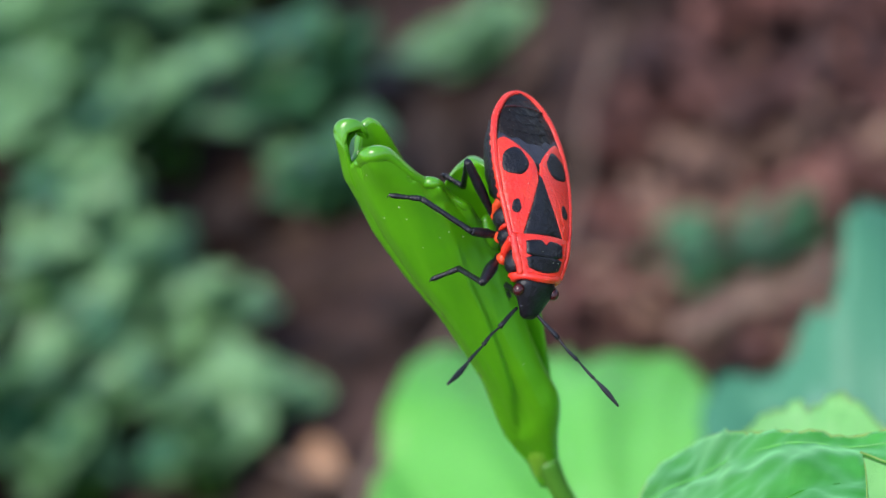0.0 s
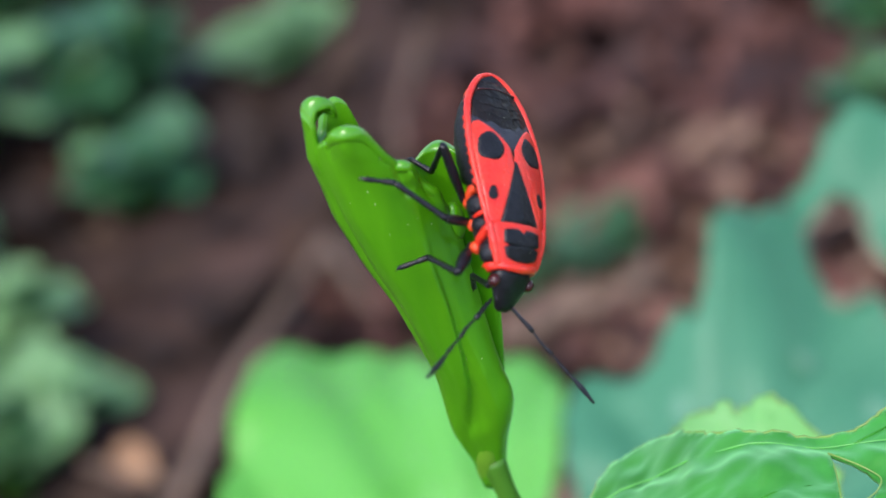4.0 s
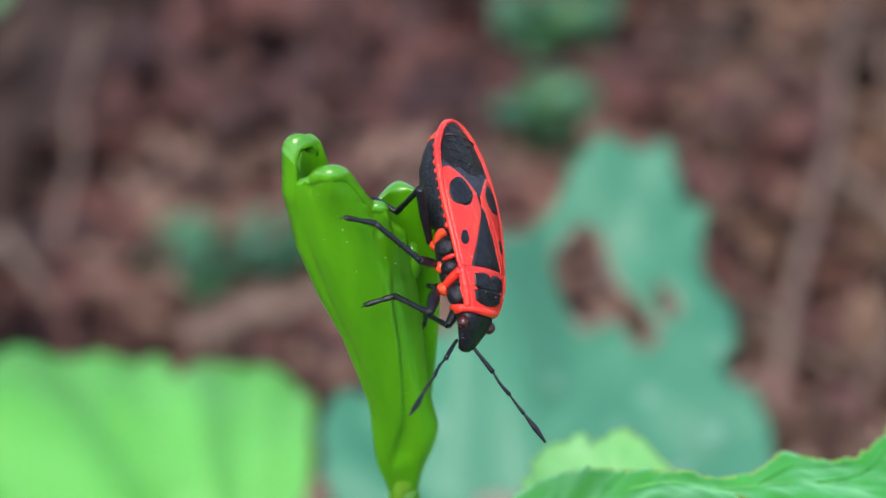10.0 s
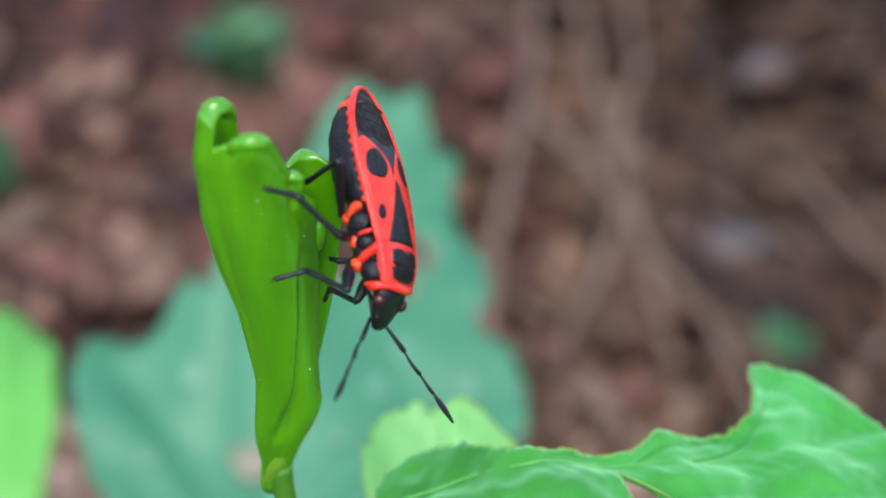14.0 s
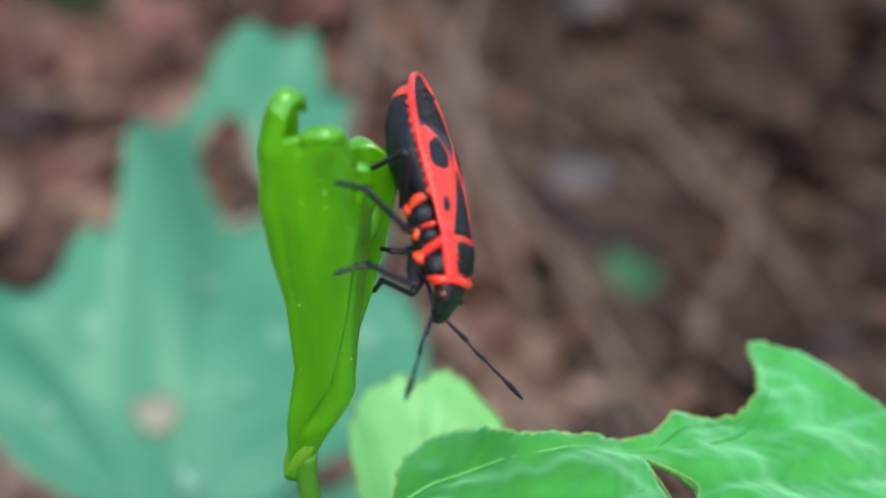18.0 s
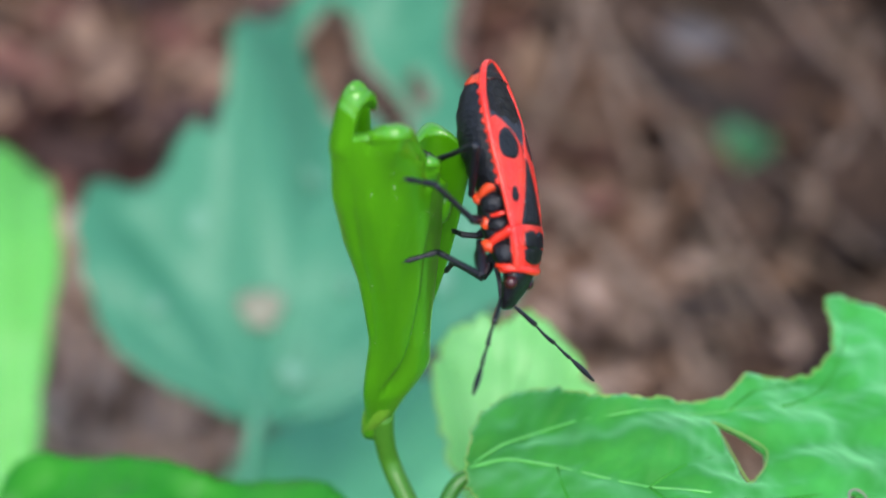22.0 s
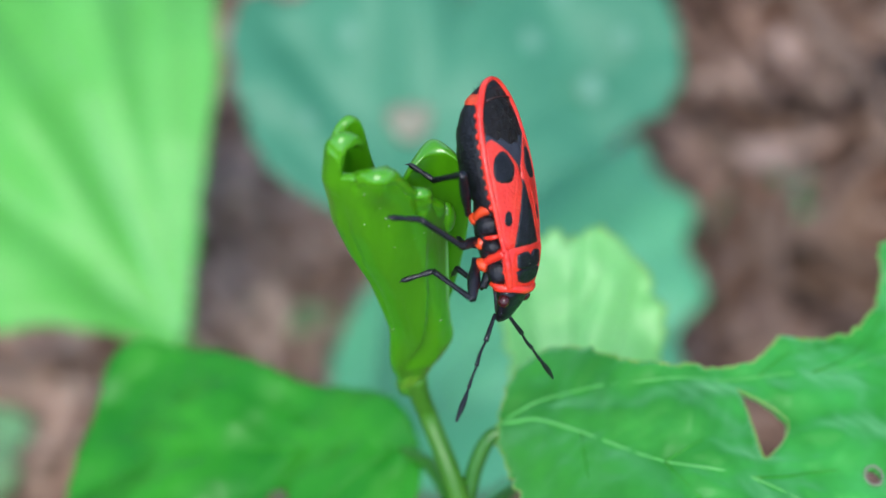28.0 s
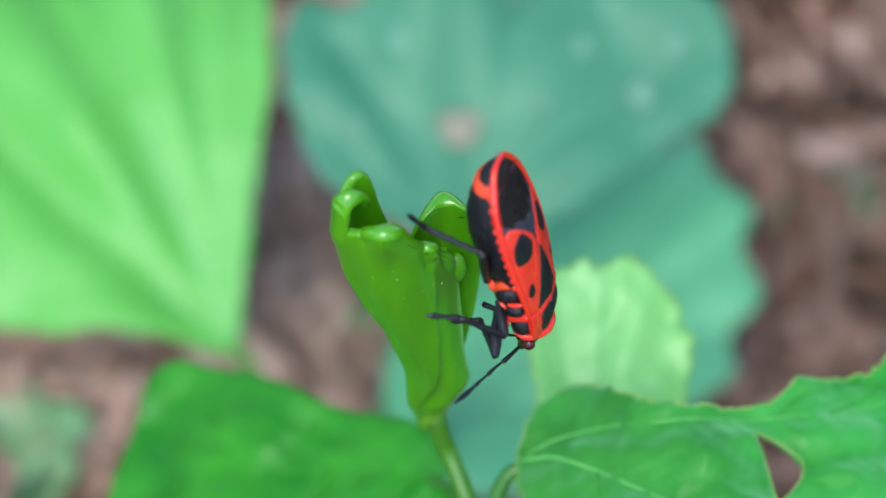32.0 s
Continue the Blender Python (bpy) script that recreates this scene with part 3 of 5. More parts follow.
NEAR = [(0.9, 0.5), (1.6, 2.3), (2.5, 3.2), (3.5, 3.6), (4.8, 3.1), (5.9, 2.2), (7.6, 1.35), (10, 1.0), (12.6, 1.3), (13.3, 1.7), (14.6, 2.8), (16.3, 3.1), (18.6, 3.8), (19.7, 5.0),
        (20.3, 6.4), (20.7, 8.6), (21.2, 9.5), (22.2, 9.2), (24.4, 7.6), (26.6, 4.4), (30, -2), (32, -10), (28, -17), (20, -20), (12, -18), (6.8, -13), (3.5, -8), (1.7, -4.4), (0.8, -1.6)]
NEAR_VEINS = [[(1.0, 0.0), (2.6, -0.3), (4.6, -1.6), (8.2, -4.1), (12.2, -5.2), (16, -6.9), (22, -9.5), (31, -10)],
              [(1.2, 0.2), (4.0, 0.9), (7.5, 0.3), (10.1, 0.35), (13.2, 0.6), (17, 1.2), (22, 3.2), (25.5, 5)], [(8.2, -4.1), (11.5, -2.6), (15.5, -1.5), (20, -1), (26, -0.5)],
              [(12.2, -5.2), (16, -4.5), (21, -4.4), (27, -4)], [(4.6, -1.6), (5, -6), (7.5, -10), (10, -13)], [(8.2, -4.1), (11, -8), (15, -12), (17, -15)],
              [(13.2, 0.6), (15, 2.0), (18, 3.2)], [(16, 1.0), (19, 3.0), (21, 6.5), (21.6, 9)], [(16, -6.9), (19, -11), (23, -14)], [(10.5, -3.1), (13, -3.4), (15.5, -3.2)]]


def side_veins(lines, gap, length, seed):
    """Short ribs that leave the main veins on both sides, slanting forward."""
    rng, out = random.Random(seed), []
    for line in lines:
        for p, q in zip(line, line[1:]):
            p, q = Vector(p), Vector(q)
            d = (q - p).normalized()
            for k in range(max(1, int((q - p).length / gap))):
                a = p + d * gap * (k + rng.uniform(0.2, 0.8))
                for side in (1, -1):
                    b = a + (d * 0.75 + Vector((-d.y, d.x)) * side * 0.8).normalized() * length * rng.uniform(0.6, 1.2)
                    out.append([tuple(a), tuple(b)])
    return out


near_hole = [(12.1, -0.2), (13.0, -0.7), (13.7, -1.2), (14.35, -1.9), (14.1, -2.8), (13.3, -3.8), (12.85, -4.0), (12.6, -2.4), (12.4, -1.2)]
pin_hole = [(18.0 + 0.42 * math.cos(a), -4.9 + 0.5 * math.sin(a)) for a in (k * math.pi / 6 for k in range(12))]
near_leaf = leaf("serrated_leaf", (1.2, 0.0, 95.4), toothed(NEAR, 0.6, 0.12), near_height, 0.2, NEAR_VEINS, LEAF, VEIN,
     "fresh green leaf with an eaten hole and ragged edge", 0.055, rim=(EDGE, 0.065), holes=[near_hole, pin_hole], quilt=0.3, quilt_width=0.9, ripple=0.18, fine_veins=GROOVE, thick=0.2, ribs=side_veins(NEAR_VEINS, 0.9, 1.9, 5), rib_depth=0.06)

for name, line, size, mat in (("hole_edge", near_hole, 0.04, EDGE), ("hole_edge", pin_hole, 0.06, SPOT_BROWN)):
    path = line + line[:1]
    part(name, shifted(tube([(x, y, near_height(x, y) + 0.2) for x, y in path], [size * rng.uniform(0.6, 1.3) for _ in path], 6, 4), (1.2, 0.0, 95.4)), mat, near_leaf, "thin pale edge")
PETIOLE = [(-0.9, -2.7, 91.5), (-0.6, -1.9, 92.5), (-0.25, -1.1, 93.8), (0.3, -0.4, 94.9), (1.0, -0.1, 95.3), (1.8, -0.2, 95.6)]
part("petiole", shifted(tube(PETIOLE, [0.42, 0.42, 0.4, 0.38, 0.34, 0.2], 10), BASE), STALK, bud, "short curved leaf stalk")


def low_height(x, y):
    return 85.5 + 0.461 * (x + 2.6) + 0.046 * (y - 5.2) + 0.5 * math.sin(0.5 * x - 0.35 * y) - 0.02 * max(2 - y, 0) ** 2


LOW = [(-2.6, 5.0), (-3.4, 7.2), (-5.2, 9.2), (-7.6, 10.7), (-11.5, 12.9), (-15.4, 15.7), (-18.6, 17.2), (-20.5, 16.4), (-21.4, 13.4), (-23.1, 7.7), (-24, 2), (-21, -5), (-13, -7), (-6, -3), (-3, 2)]
LOW_VEINS = [[(-2.8, 5), (-7, 6.8), (-12, 8.2), (-17, 9.0), (-23, 8)], [(-5, 6), (-8.5, 9), (-13, 12.4), (-16, 14.2)], [(-9, 7.4), (-13, 10.5), (-18, 14.5)],
             [(-4, 5.4), (-8, 3), (-12, -1), (-15, -5)], [(-9, 7.4), (-14, 4), (-19, 0)], [(-13, 8.4), (-17, 11.2), (-20.5, 13.5)], [(-3.2, 4.6), (-5, 1), (-7, -2)]]
low_hole = [(-11.3, 4.3), (-10.8, 5.1), (-10.1, 4.9), (-9.8, 4.0), (-10.5, 3.5), (-11.1, 3.6)]
leaf("broad_leaf", (-2.6, 5.0, 84.5), toothed(LOW, 0.8, 0.07, 5), low_height, 0.3, LOW_VEINS, LEAF_DARK, GROOVE,
     "deep green glossy leaf with a small eaten hole", 0.09, holes=[low_hole], quilt=0.45, quilt_width=1.3, ripple=0.25, thick=0.22, ribs=side_veins(LOW_VEINS, 1.4, 2.6, 6), rib_depth=0.07)
part("petiole", shifted(tube([(-0.9, -2.4, 91.4), (-1.5, 0.5, 89), (-2.2, 3.4, 86.6), (-3.6, 5.4, 85.0)], [0.5, 0.45, 0.42, 0.25], 10), BASE), STALK, bud, "short curved leaf stalk")


def young_height(x, y):
    return 89.5 + 0.5 * (y - 16.4) + 0.35 * math.sin(1.1 * x - 0.5)


YOUNG = [(3.3, 6.9), (2.2, 11.0), (2.2, 13.8), (3.5, 15.7), (4.9, 16.6), (6.3, 16.2), (7.8, 16.6), (9.6, 15.5), (10.7, 13.5), (11.3, 11.4), (9.4, 7.4), (5.9, 5.6)]
YOUNG_VEINS = [[(5.5, 6.0), (5.9, 9.4), (6.2, 13.4), (6.3, 16.0)], [(5.7, 7.9), (4.1, 10.9), (3.3, 14.4)], [(5.8, 7.9), (8.3, 10.4), (9.8, 13.9)], [(6.1, 11.4), (7.4, 13.9), (7.9, 15.9)]]
leaf("young_leaf", (5.5, 6.0, 84), toothed(YOUNG, 1.1, 0.26, 8), young_height, 0.25, YOUNG_VEINS, PALE, VEIN,
     "pale yellow-green young leaf with a toothed edge", 0.08, rim=(EDGE, 0.08), quilt=0.3, quilt_width=0.8, ripple=0.2, thick=0.18)
part("petiole", shifted(tube([(-0.8, -2.7, 90), (0.8, 0.8, 86.5), (3.0, 3.6, 84.6), (5.6, 6.8, 84.6)], [0.45, 0.4, 0.36, 0.2], 10), BASE), STALK, bud, "short curved leaf stalk")


def under_height(x, y):
    return 84 + 0.35 * (x - 2) - 0.3 * (y + 2)


UNDER = [(0, 0.5), (1.6, 1.6), (4.5, 1.0), (6.5, -2), (6.0, -6), (3, -7), (0.6, -4)]
leaf("lower_leaf", (0, 0.5, 83), toothed(UNDER, 0.8, 0.1, 9), under_height, 0.5, [[(0.3, 0.2), (2.5, -2.5), (4.2, -6)], [(1.2, -1), (3.8, -0.5), (5.6, -1.5)]], OLIVE, VEIN,
     "olive green small leaf low on the stem", 0.1, quilt=0.3, quilt_width=0.8)


# ---- leaves behind ----
def bright_height(x, y):
    return lerp(y, (43.8, 50, 56, 60, 64, 68, 72, 77, 83), (39.5, 42.5, 45.5, 47.6, 49.3, 50.5, 51.0, 50.7, 49.0)) + 0.4 * math.sin(0.35 * x)


BRIGHT_RING = [(-19.4, 43.8), (-18.8, 53.6), (-17.6, 60), (-17.0, 68), (-17.8, 73.5), (-19.6, 77), (-22, 79.2), (-25, 80.2), (-28, 79), (-29.7, 75.2), (-31.2, 78.6), (-33.6, 81.5), (-38, 83.2),
               (-43, 83.8), (-46.3, 83.4), (-47.8, 80), (-47.4, 76), (-47, 68), (-46.4, 60), (-45.6, 53), (-42, 46.5), (-36, 44.5), (-28, 44.3)]
BRIGHT_VEINS = [[(-19.6, 44.2), (-25, 56), (-31, 69), (-36, 81)], [(-19.5, 44.2), (-19.5, 58), (-19.6, 76)], [(-19.6, 44.2), (-22, 58), (-25, 78)],
                [(-19.8, 44.6), (-33, 54.2), (-46, 66.5)], [(-19.7, 44.3), (-28, 60), (-42, 82)]]
bright = leaf("bright_leaf", (-19.4, 43.8, 39.5), toothed(BRIGHT_RING, 2.5, 0.3, 4), bright_height, 0.9, BRIGHT_VEINS, BRIGHT, BRIGHT_VEIN,
              "bright light green broad leaf with fanned veins", 0.3, quilt=2.2, quilt_width=2.6, thick=0.3, ripple=0.4)
part("petiole", shifted(tube([(-20, 45, 39.8), (-18.6, 43, 38), (-14, 40, 20), (-12, 38, 0)], [0.4, 0.7, 0.9, 1.1], 10), (-19.4, 43.8, 39.5)), STEM, bright)


def teal_height(x, y):
    lift = 8 * math.exp(-((x + 3) / 5) ** 2) * lerp(y, (60, 67, 76), (0, 0.55, 1)) + lerp(y, (84, 92), (0, 4))
    return 50.2 - 0.1 * (x + 1) + 0.4 * (y - 58.7) + 0.6 * math.sin(0.3 * x + 0.2 * y) + lift


TEAL_RING = [(-2.0, 49.5), (-7.3, 51), (-12.6, 54), (-15.3, 60.5), (-15.4, 66.5), (-13, 69.3), (-10, 68.2), (-6.5, 71), (-4.6, 69.5), (-3.4, 72.5), (-2.7, 76), (-1.4, 78.8), (0.4, 80.4), (1.8, 82.5), (4.3, 86.2),
             (6.4, 90), (9.3, 92.0), (12.5, 91.8), (15.0, 92.6), (15.8, 89.8), (16.0, 88.2), (18.3, 88.2), (17.3, 82.4), (19.9, 79.2), (20.2, 75.3), (18.6, 72.4), (21.3, 69.6), (22.3, 66),
             (21.8, 62), (17.5, 59), (11.6, 55), (6.7, 51.9), (1.9, 50.4)]
TEAL_VEINS = [[(-1.9, 49.8), (2, 60), (6.5, 74), (11, 88), (13, 94)], [(-1.9, 49.8), (-5, 57), (-9, 63), (-13, 68)], [(-1.9, 49.8), (5, 57), (13, 63), (21, 67)],
              [(0.6, 56), (-1.2, 66), (-1.4, 74), (-1, 79)], [(3.5, 65), (9, 72), (15, 78), (19, 79)], [(-3, 52), (-8, 54), (-13, 58)], [(1, 51), (8, 53.5), (14, 58)], [(7, 76), (12, 83), (17, 87)]]
teal_hole = [(3.8, 82.5), (7.0, 86.0), (8.6, 85.0), (9.6, 81.5), (12.4, 78.2), (13.2, 75.6), (11.4, 75.2), (9.4, 77.6), (6.6, 76.6), (4.6, 78.6)]
teal_hole_b = [(12.8, 80.2), (14.2, 80.8), (15.2, 78.2), (13.8, 77.6)]
teal = leaf("lobed_leaf", (-2.0, 49.5, 46.5), toothed(TEAL_RING, 1.6, 0.35, 6), teal_height, 0.8, TEAL_VEINS, TEAL, TEAL_VEIN,
            "bluish green lobed leaf with brown-edged eaten holes", 0.3, holes=[teal_hole, teal_hole_b], quilt=0.9, quilt_width=2.0, thick=0.3, ripple=0.5)
part("petiole", shifted(tube([(-1.6, 51, 47.2), (-2.2, 48.5, 45.8), (-3, 46, 30), (-3, 45, 0)], [0.4, 0.7, 0.9, 1.2], 10), (-2.0, 49.5, 46.5)), TEAL_VEIN, teal)
for hole in (teal_hole, teal_hole_b):
    line = [(x, y, teal_height(x, y) + 0.2) for x, y in hole + hole[:1]]
    part("dry_edge", shifted(tube(line, [rng.uniform(0.12, 0.4) for _ in line], 7, 4), (-2.0, 49.5, 46.5)), SPOT_BROWN, teal, "dry brown edge of an eaten hole")
for n, (x, y, r) in enumerate([(-1.0, 58.7, 1.7), (1.2, 53.6, 1.0), (9.5, 66, 0.9), (-6, 64.5, 0.8), (14.5, 62.5, 1.1), (17.5, 66.5, 0.9), (4, 69, 0.7), (12, 70, 0.8), (6, 60.5, 0.6), (-9.5, 58, 0.7), (18.5, 74, 0.6)]):
    ring = [(x + r * (1 + 0.25 * math.sin(3 * a + n)) * math.cos(a), y + r * (1 + 0.2 * math.cos(2 * a + n)) * math.sin(a)) for a in (k * math.pi / 9 for k in range(18))]
    part("pale_spot", shifted(sheet(ring, lambda u, v: teal_height(u, v) + 1.1, r / 4, thick=0.5), (-2.0, 49.5, 46.5)), SPOT_BROWN if n == 0 else SPOT_PALE, teal,
         "dry brown spot" if n == 0 else "pale spot")


def second_height(x, y):
    return 20 + 0.1 * (y - 55) + 0.5 * math.sin(0.25 * x + 0.2 * y)


SECOND = [(-6, 44), (-8, 50), (-7.5, 56), (-4, 64), (5, 73), (13, 79), (19, 78), (23, 80), (25, 75), (28, 72), (26.5, 67), (28, 62), (24.5, 58), (25, 54), (21.5, 51), (15, 45.5), (7, 42), (0, 41.5)]
second = leaf("lobed_leaf", (-4, 44, 18), toothed(SECOND, 2.0, 0.4, 12), second_height, 1.0, [[(-5, 45), (5, 55), (15, 66), (23, 76)], [(-3, 47), (2, 58), (8, 72)], [(0, 50), (12, 53), (24, 59)], [(6, 56), (16, 62), (26, 68)]],
              TEAL_LIGHT, TEAL_VEIN, "bluish green toothed leaf close to the ground", 0.3, quilt=0.8, quilt_width=2.0, thick=0.3, ripple=0.4)
part("petiole", shifted(tube([(-4.4, 45.6, 19), (-5.5, 44, 17), (-8, 42, 8), (-9, 41, -2)], [0.5, 0.8, 1, 1], 10), (-4, 44, 18)), TEAL_VEIN, second)


# ---- firebug; x to its own right side, y to its head, z to its back ----
def rim_width(v):
    return lerp(v, (-0.25, -0.1, 0.1, 0.5, 1.2, 2.2, 3.5, 5.0, 6.2, 6.95), (0.2, 0.56, 0.8, 1.14, 1.5, 1.76, 1.86, 1.78, 1.6, 1.46))


def back(u, v):
    return lerp(v, (-0.2, 0.5, 1.5, 3.0, 4.2, 5.6, 6.9, 7.7, 8.5), (-0.8, -0.55, -0.22, 0.14, 0.32, 0.4, 0.4, 0.34, 0.08)) - 0.14 * u * u


def patch(plan, lift, crown=None):
    """A plate on the back: plan is a grid of (u, v); its border lies lower, with a skirt."""
    rows, cols = len(plan), len(plan[0])
    verts, faces = [], []
    for i, row in enumerate(plan):
        for j, (u, v) in enumerate(row):
            edge = i in (0, rows - 1) or j in (0, cols - 1)
            verts.append((u, v, back(u, v) + lift * (0.45 if edge else 1.0) + (crown(u, v) if crown and not edge else 0)))
    for i in range(rows - 1):
        for j in range(cols - 1):
            a = i * cols + j
            faces.append((a, a + 1, a + cols + 1, a + cols))
    loop = [i for i in range(cols)] + [i * cols + cols - 1 for i in range(1, rows)] + [(rows - 1) * cols + j for j in range(cols - 2, -1, -1)] + [i * cols for i in range(rows - 2, 0, -1)]
    n = len(verts)
    verts += [(verts[i][0], verts[i][1], verts[i][2] - lift * 0.45 - 0.05) for i in loop]
    faces += [(loop[k], n + k, n + (k + 1) % len(loop), loop[(k + 1) % len(loop)]) for k in range(len(loop))]
    return verts, faces


def disc(cu, cv, ru, rv, lift, lean=0.0, rough=0.06):
    """A rounded black mark, as a thin plate."""
    verts, faces = [(cu, cv, back(cu, cv) + lift)], []
    k = 28
    for r in (0.35, 0.7, 0.95, 1.0):
        for j in range(k):
            a = 2 * math.pi * j / k
            wob = 1 + rough * math.sin(3 * a + cu * 5) + rough * 0.6 * math.sin(5 * a + cv)
            x, y = r * wob * ru * math.cos(a), r * wob * rv * math.sin(a)
            u, v = cu + x * math.cos(lean) - y * math.sin(lean), cv + x * math.sin(lean) + y * math.cos(lean)
            verts.append((u, v, back(u, v) + (lift if r < 1 else -0.03)))
    faces += [(0, 1 + j, 1 + (j + 1) % k) for j in range(k)]
    for r in range(3):
        for j in range(k):
            a, b = 1 + r * k + j, 1 + r * k + (j + 1) % k
            faces.append((a, a + k, b + k, b))
    return verts, faces


def facing(verts_faces):
    return verts_faces[0], [tuple(reversed(f)) for f in verts_faces[1]]


bug = thing("firebug", (0, 0, 0), "red and black firebug climbing head down on a green bud", "insect")

# belly and sides
rings = []
for i in range(30):
    v = -0.22 + (5.35 + 0.22) * i / 29
    w, zr = rim_width(v) - 0.04, back(rim_width(v), v) - 0.02
    deep = lerp(v, (-0.2, 0.1, 0.6, 1.6, 3.0, 4.4, 4.9, 5.35), (0.15, 0.6, 1.15, 1.75, 2.05, 1.95, 1.4, 0.5))
    ripple = 0.03 * math.sin(v * 2 * math.pi / 0.85)
    ring = []
    for j in range(28):
        a = 2 * math.pi * j / 28
        z = math.sin(a)
        x = math.cos(a)
        ring.append((w * (abs(x) ** 0.85) * (1 if x > 0 else -1), v, zr + (0.1 * z if z > 0 else -(deep + ripple) * abs(z) ** 0.75)))
    rings.append(ring)
abdomen = part("abdomen", loft(rings), BLACK, bug, "finely haired black belly")
band = []
for i in range(4):
    v = 0.3 + 0.14 * i
    w, zr = rim_width(v), back(rim_width(v), v)
    deep = lerp(v, (-0.2, 0.1, 0.6, 1.6), (0.15, 0.6, 1.15, 1.75)) + 0.05
    bulge = 0.0 if i in (0, 3) else 0.03
    band.append([((w + bulge) * math.cos(a), v, zr - (deep + bulge) * abs(math.sin(a)) ** 0.75) for a in (math.pi * k / 20 for k in range(21))])
part("tail_band", loft(band, closed=False), ORANGE, abdomen, "orange band under the tail")

# red margin round wings and abdomen
for side in (1, -1):
    line = [(side * rim_width(v), v, back(rim_width(v), v) - 0.02) for v in (-0.22, -0.1, 0.1, 0.35, 0.7, 1.2, 1.9, 2.7, 3.6, 4.6, 5.6, 6.4, 6.9)]
    line = [(0.0, -0.27, back(0.2, -0.22) - 0.02)] + line
    part("side_margin", tube(line, [0.11, 0.12, 0.13, 0.14, 0.15, 0.16, 0.155, 0.15, 0.15, 0.14, 0.13, 0.12, 0.11, 0.1], 10, 5), RED, bug, "bright red raised side margin")
    for k in range(11):
        v = 0.75 + 0.42 * k
        part("margin_bead", ball((side * (rim_width(v) + 0.0), v, back(rim_width(v), v) - 0.17), 0.1, 0.12 + 0.04 * math.sin(7 * k), 0.11, 6, 10), RED, abdomen)

# short fine hairs round the tail
hair_rng, hairs = random.Random(77), []
for _ in range(260):
    v, side = hair_rng.uniform(-0.2, 3.2), hair_rng.choice((1, -1))
    p = Vector((side * rim_width(v), v, back(rim_width(v), v) - hair_rng.uniform(-0.08, 0.5)))
    out = Vector((side * hair_rng.uniform(0.3, 1), hair_rng.uniform(-0.9, 0.2), hair_rng.uniform(-0.6, 0.5))).normalized()
    hairs.append(tube([p, p + out * hair_rng.uniform(0.05, 0.12)], [0.009, 0.003], 3, 1))
part("hair", merged(*hairs), LEG, abdomen, "short fine dark hairs")["kind"] = "stuff"

# membrane
plan = []
for i in range(22):
    v = 0.1 + 3.7 * i / 21
    w = rim_width(v) - 0.16
    plan.append([(w * (j / 12 - 1), v) for j in range(25)])
membrane = part("membrane", patch(plan, 0.03, lambda u, v: 0.012 * math.sin(9 * u + 2 * v)), MEMBRANE, bug, "dark brown wing membrane")
line = [(u, 0.5 + 0.12 * u * u, back(u, 0.5 + 0.12 * u * u) + 0.04) for u in (-1.0, -0.7, -0.35, 0, 0.35, 0.7, 1.0)]
part("tail_bar", tube(line, [0.07, 0.05, 0.03, 0.02, 0.03, 0.05, 0.07], 8, 3), EYE, membrane, "narrow dark red ridge across the tail")
for n, v in enumerate((0.95, 1.45, 1.9)):
    line = [(u, v - 0.16 * u * u, back(u, v - 0.16 * u * u) + 0.045) for u in (k * 0.13 * (rim_width(v) - 0.2) / 1.0 - (rim_width(v) - 0.2) * 0.78 for k in range(13))]
    part("membrane_fold", tube(line, [0.012] * 13, 5, 1), BLACK, membrane)
plan = []
for i in range(9):
    v = 1.9 + 1.6 * i / 8
    w = min(rim_width(v) - 0.14, 1.62) * (1 if i > 0 else 0.98)
    plan.append([(w * (j / 10 - 1), v - 0.35 * (1 - abs(j / 10 - 1)) * 0 + 0.55 * (1 - abs(j / 10 - 1)) * (1 - i / 8)) for j in range(21)])
part("wing_base_shade", patch(plan, 0.042), SLATE, membrane, "slate black inner edge of the membrane")

# the two red forewings with their black marks
for side in (1, -1):
    plan = []
    for i in range(17):
        a = i / 16
        end = 3.42 - 1.35 * math.sin(a * math.pi / 2) ** 0.8 + 0.35 * max(a - 0.8, 0) / 0.2
        row = []
        for j in range(25):
            v = end + (6.82 - end) * j / 24
            inner = lerp(v, (2.0, 3.3, 3.9, 4.2, 6.75), (0.2, 0.1, 0.03, 0.03, 1.03))
            outer = rim_width(v) - 0.07
            row.append((side * (inner + a * (outer - inner)), v))
        plan.append(row)
    wing = part("forewing", facing(patch(plan, 0.07)) if side > 0 else patch(plan, 0.07), RED, bug, "bright red leathery forewing")
    part("large_spot", disc(side * 1.08, 3.4, 0.6, 0.7, 0.088, side * -0.25), BLACK, wing, "round black spot")
    part("small_spot", disc(side * 1.25, 5.5, 0.2, 0.34, 0.088, side * -0.15), BLACK, wing, "small black spot")
    line = [(side * u, v, back(u, v) + 0.075) for u, v in ((0.25, 3.5), (0.62, 4.4), (0.98, 5.4), (1.2, 6.3))]
    part("wing_seam", tube(line, [0.014] * 4, 5, 3), RED, wing)

# scutellum
plan = [[(lerp(v, (3.95, 6.78), (0.015, 1.02)) * (j / 8 - 1), v) for j in range(17)] for v in (3.95 + 2.83 * i / 20 for i in range(21))]
part("scutellum", patch(plan, 0.09, lambda u, v: 0.07 * max(0, 1 - abs(u) * 2.2) * max(0, (v - 4.2) / 2.4) + 0.008 * math.sin(31 * u) * math.sin(29 * v)), BLACK, bug, "black triangular shield between the wings")

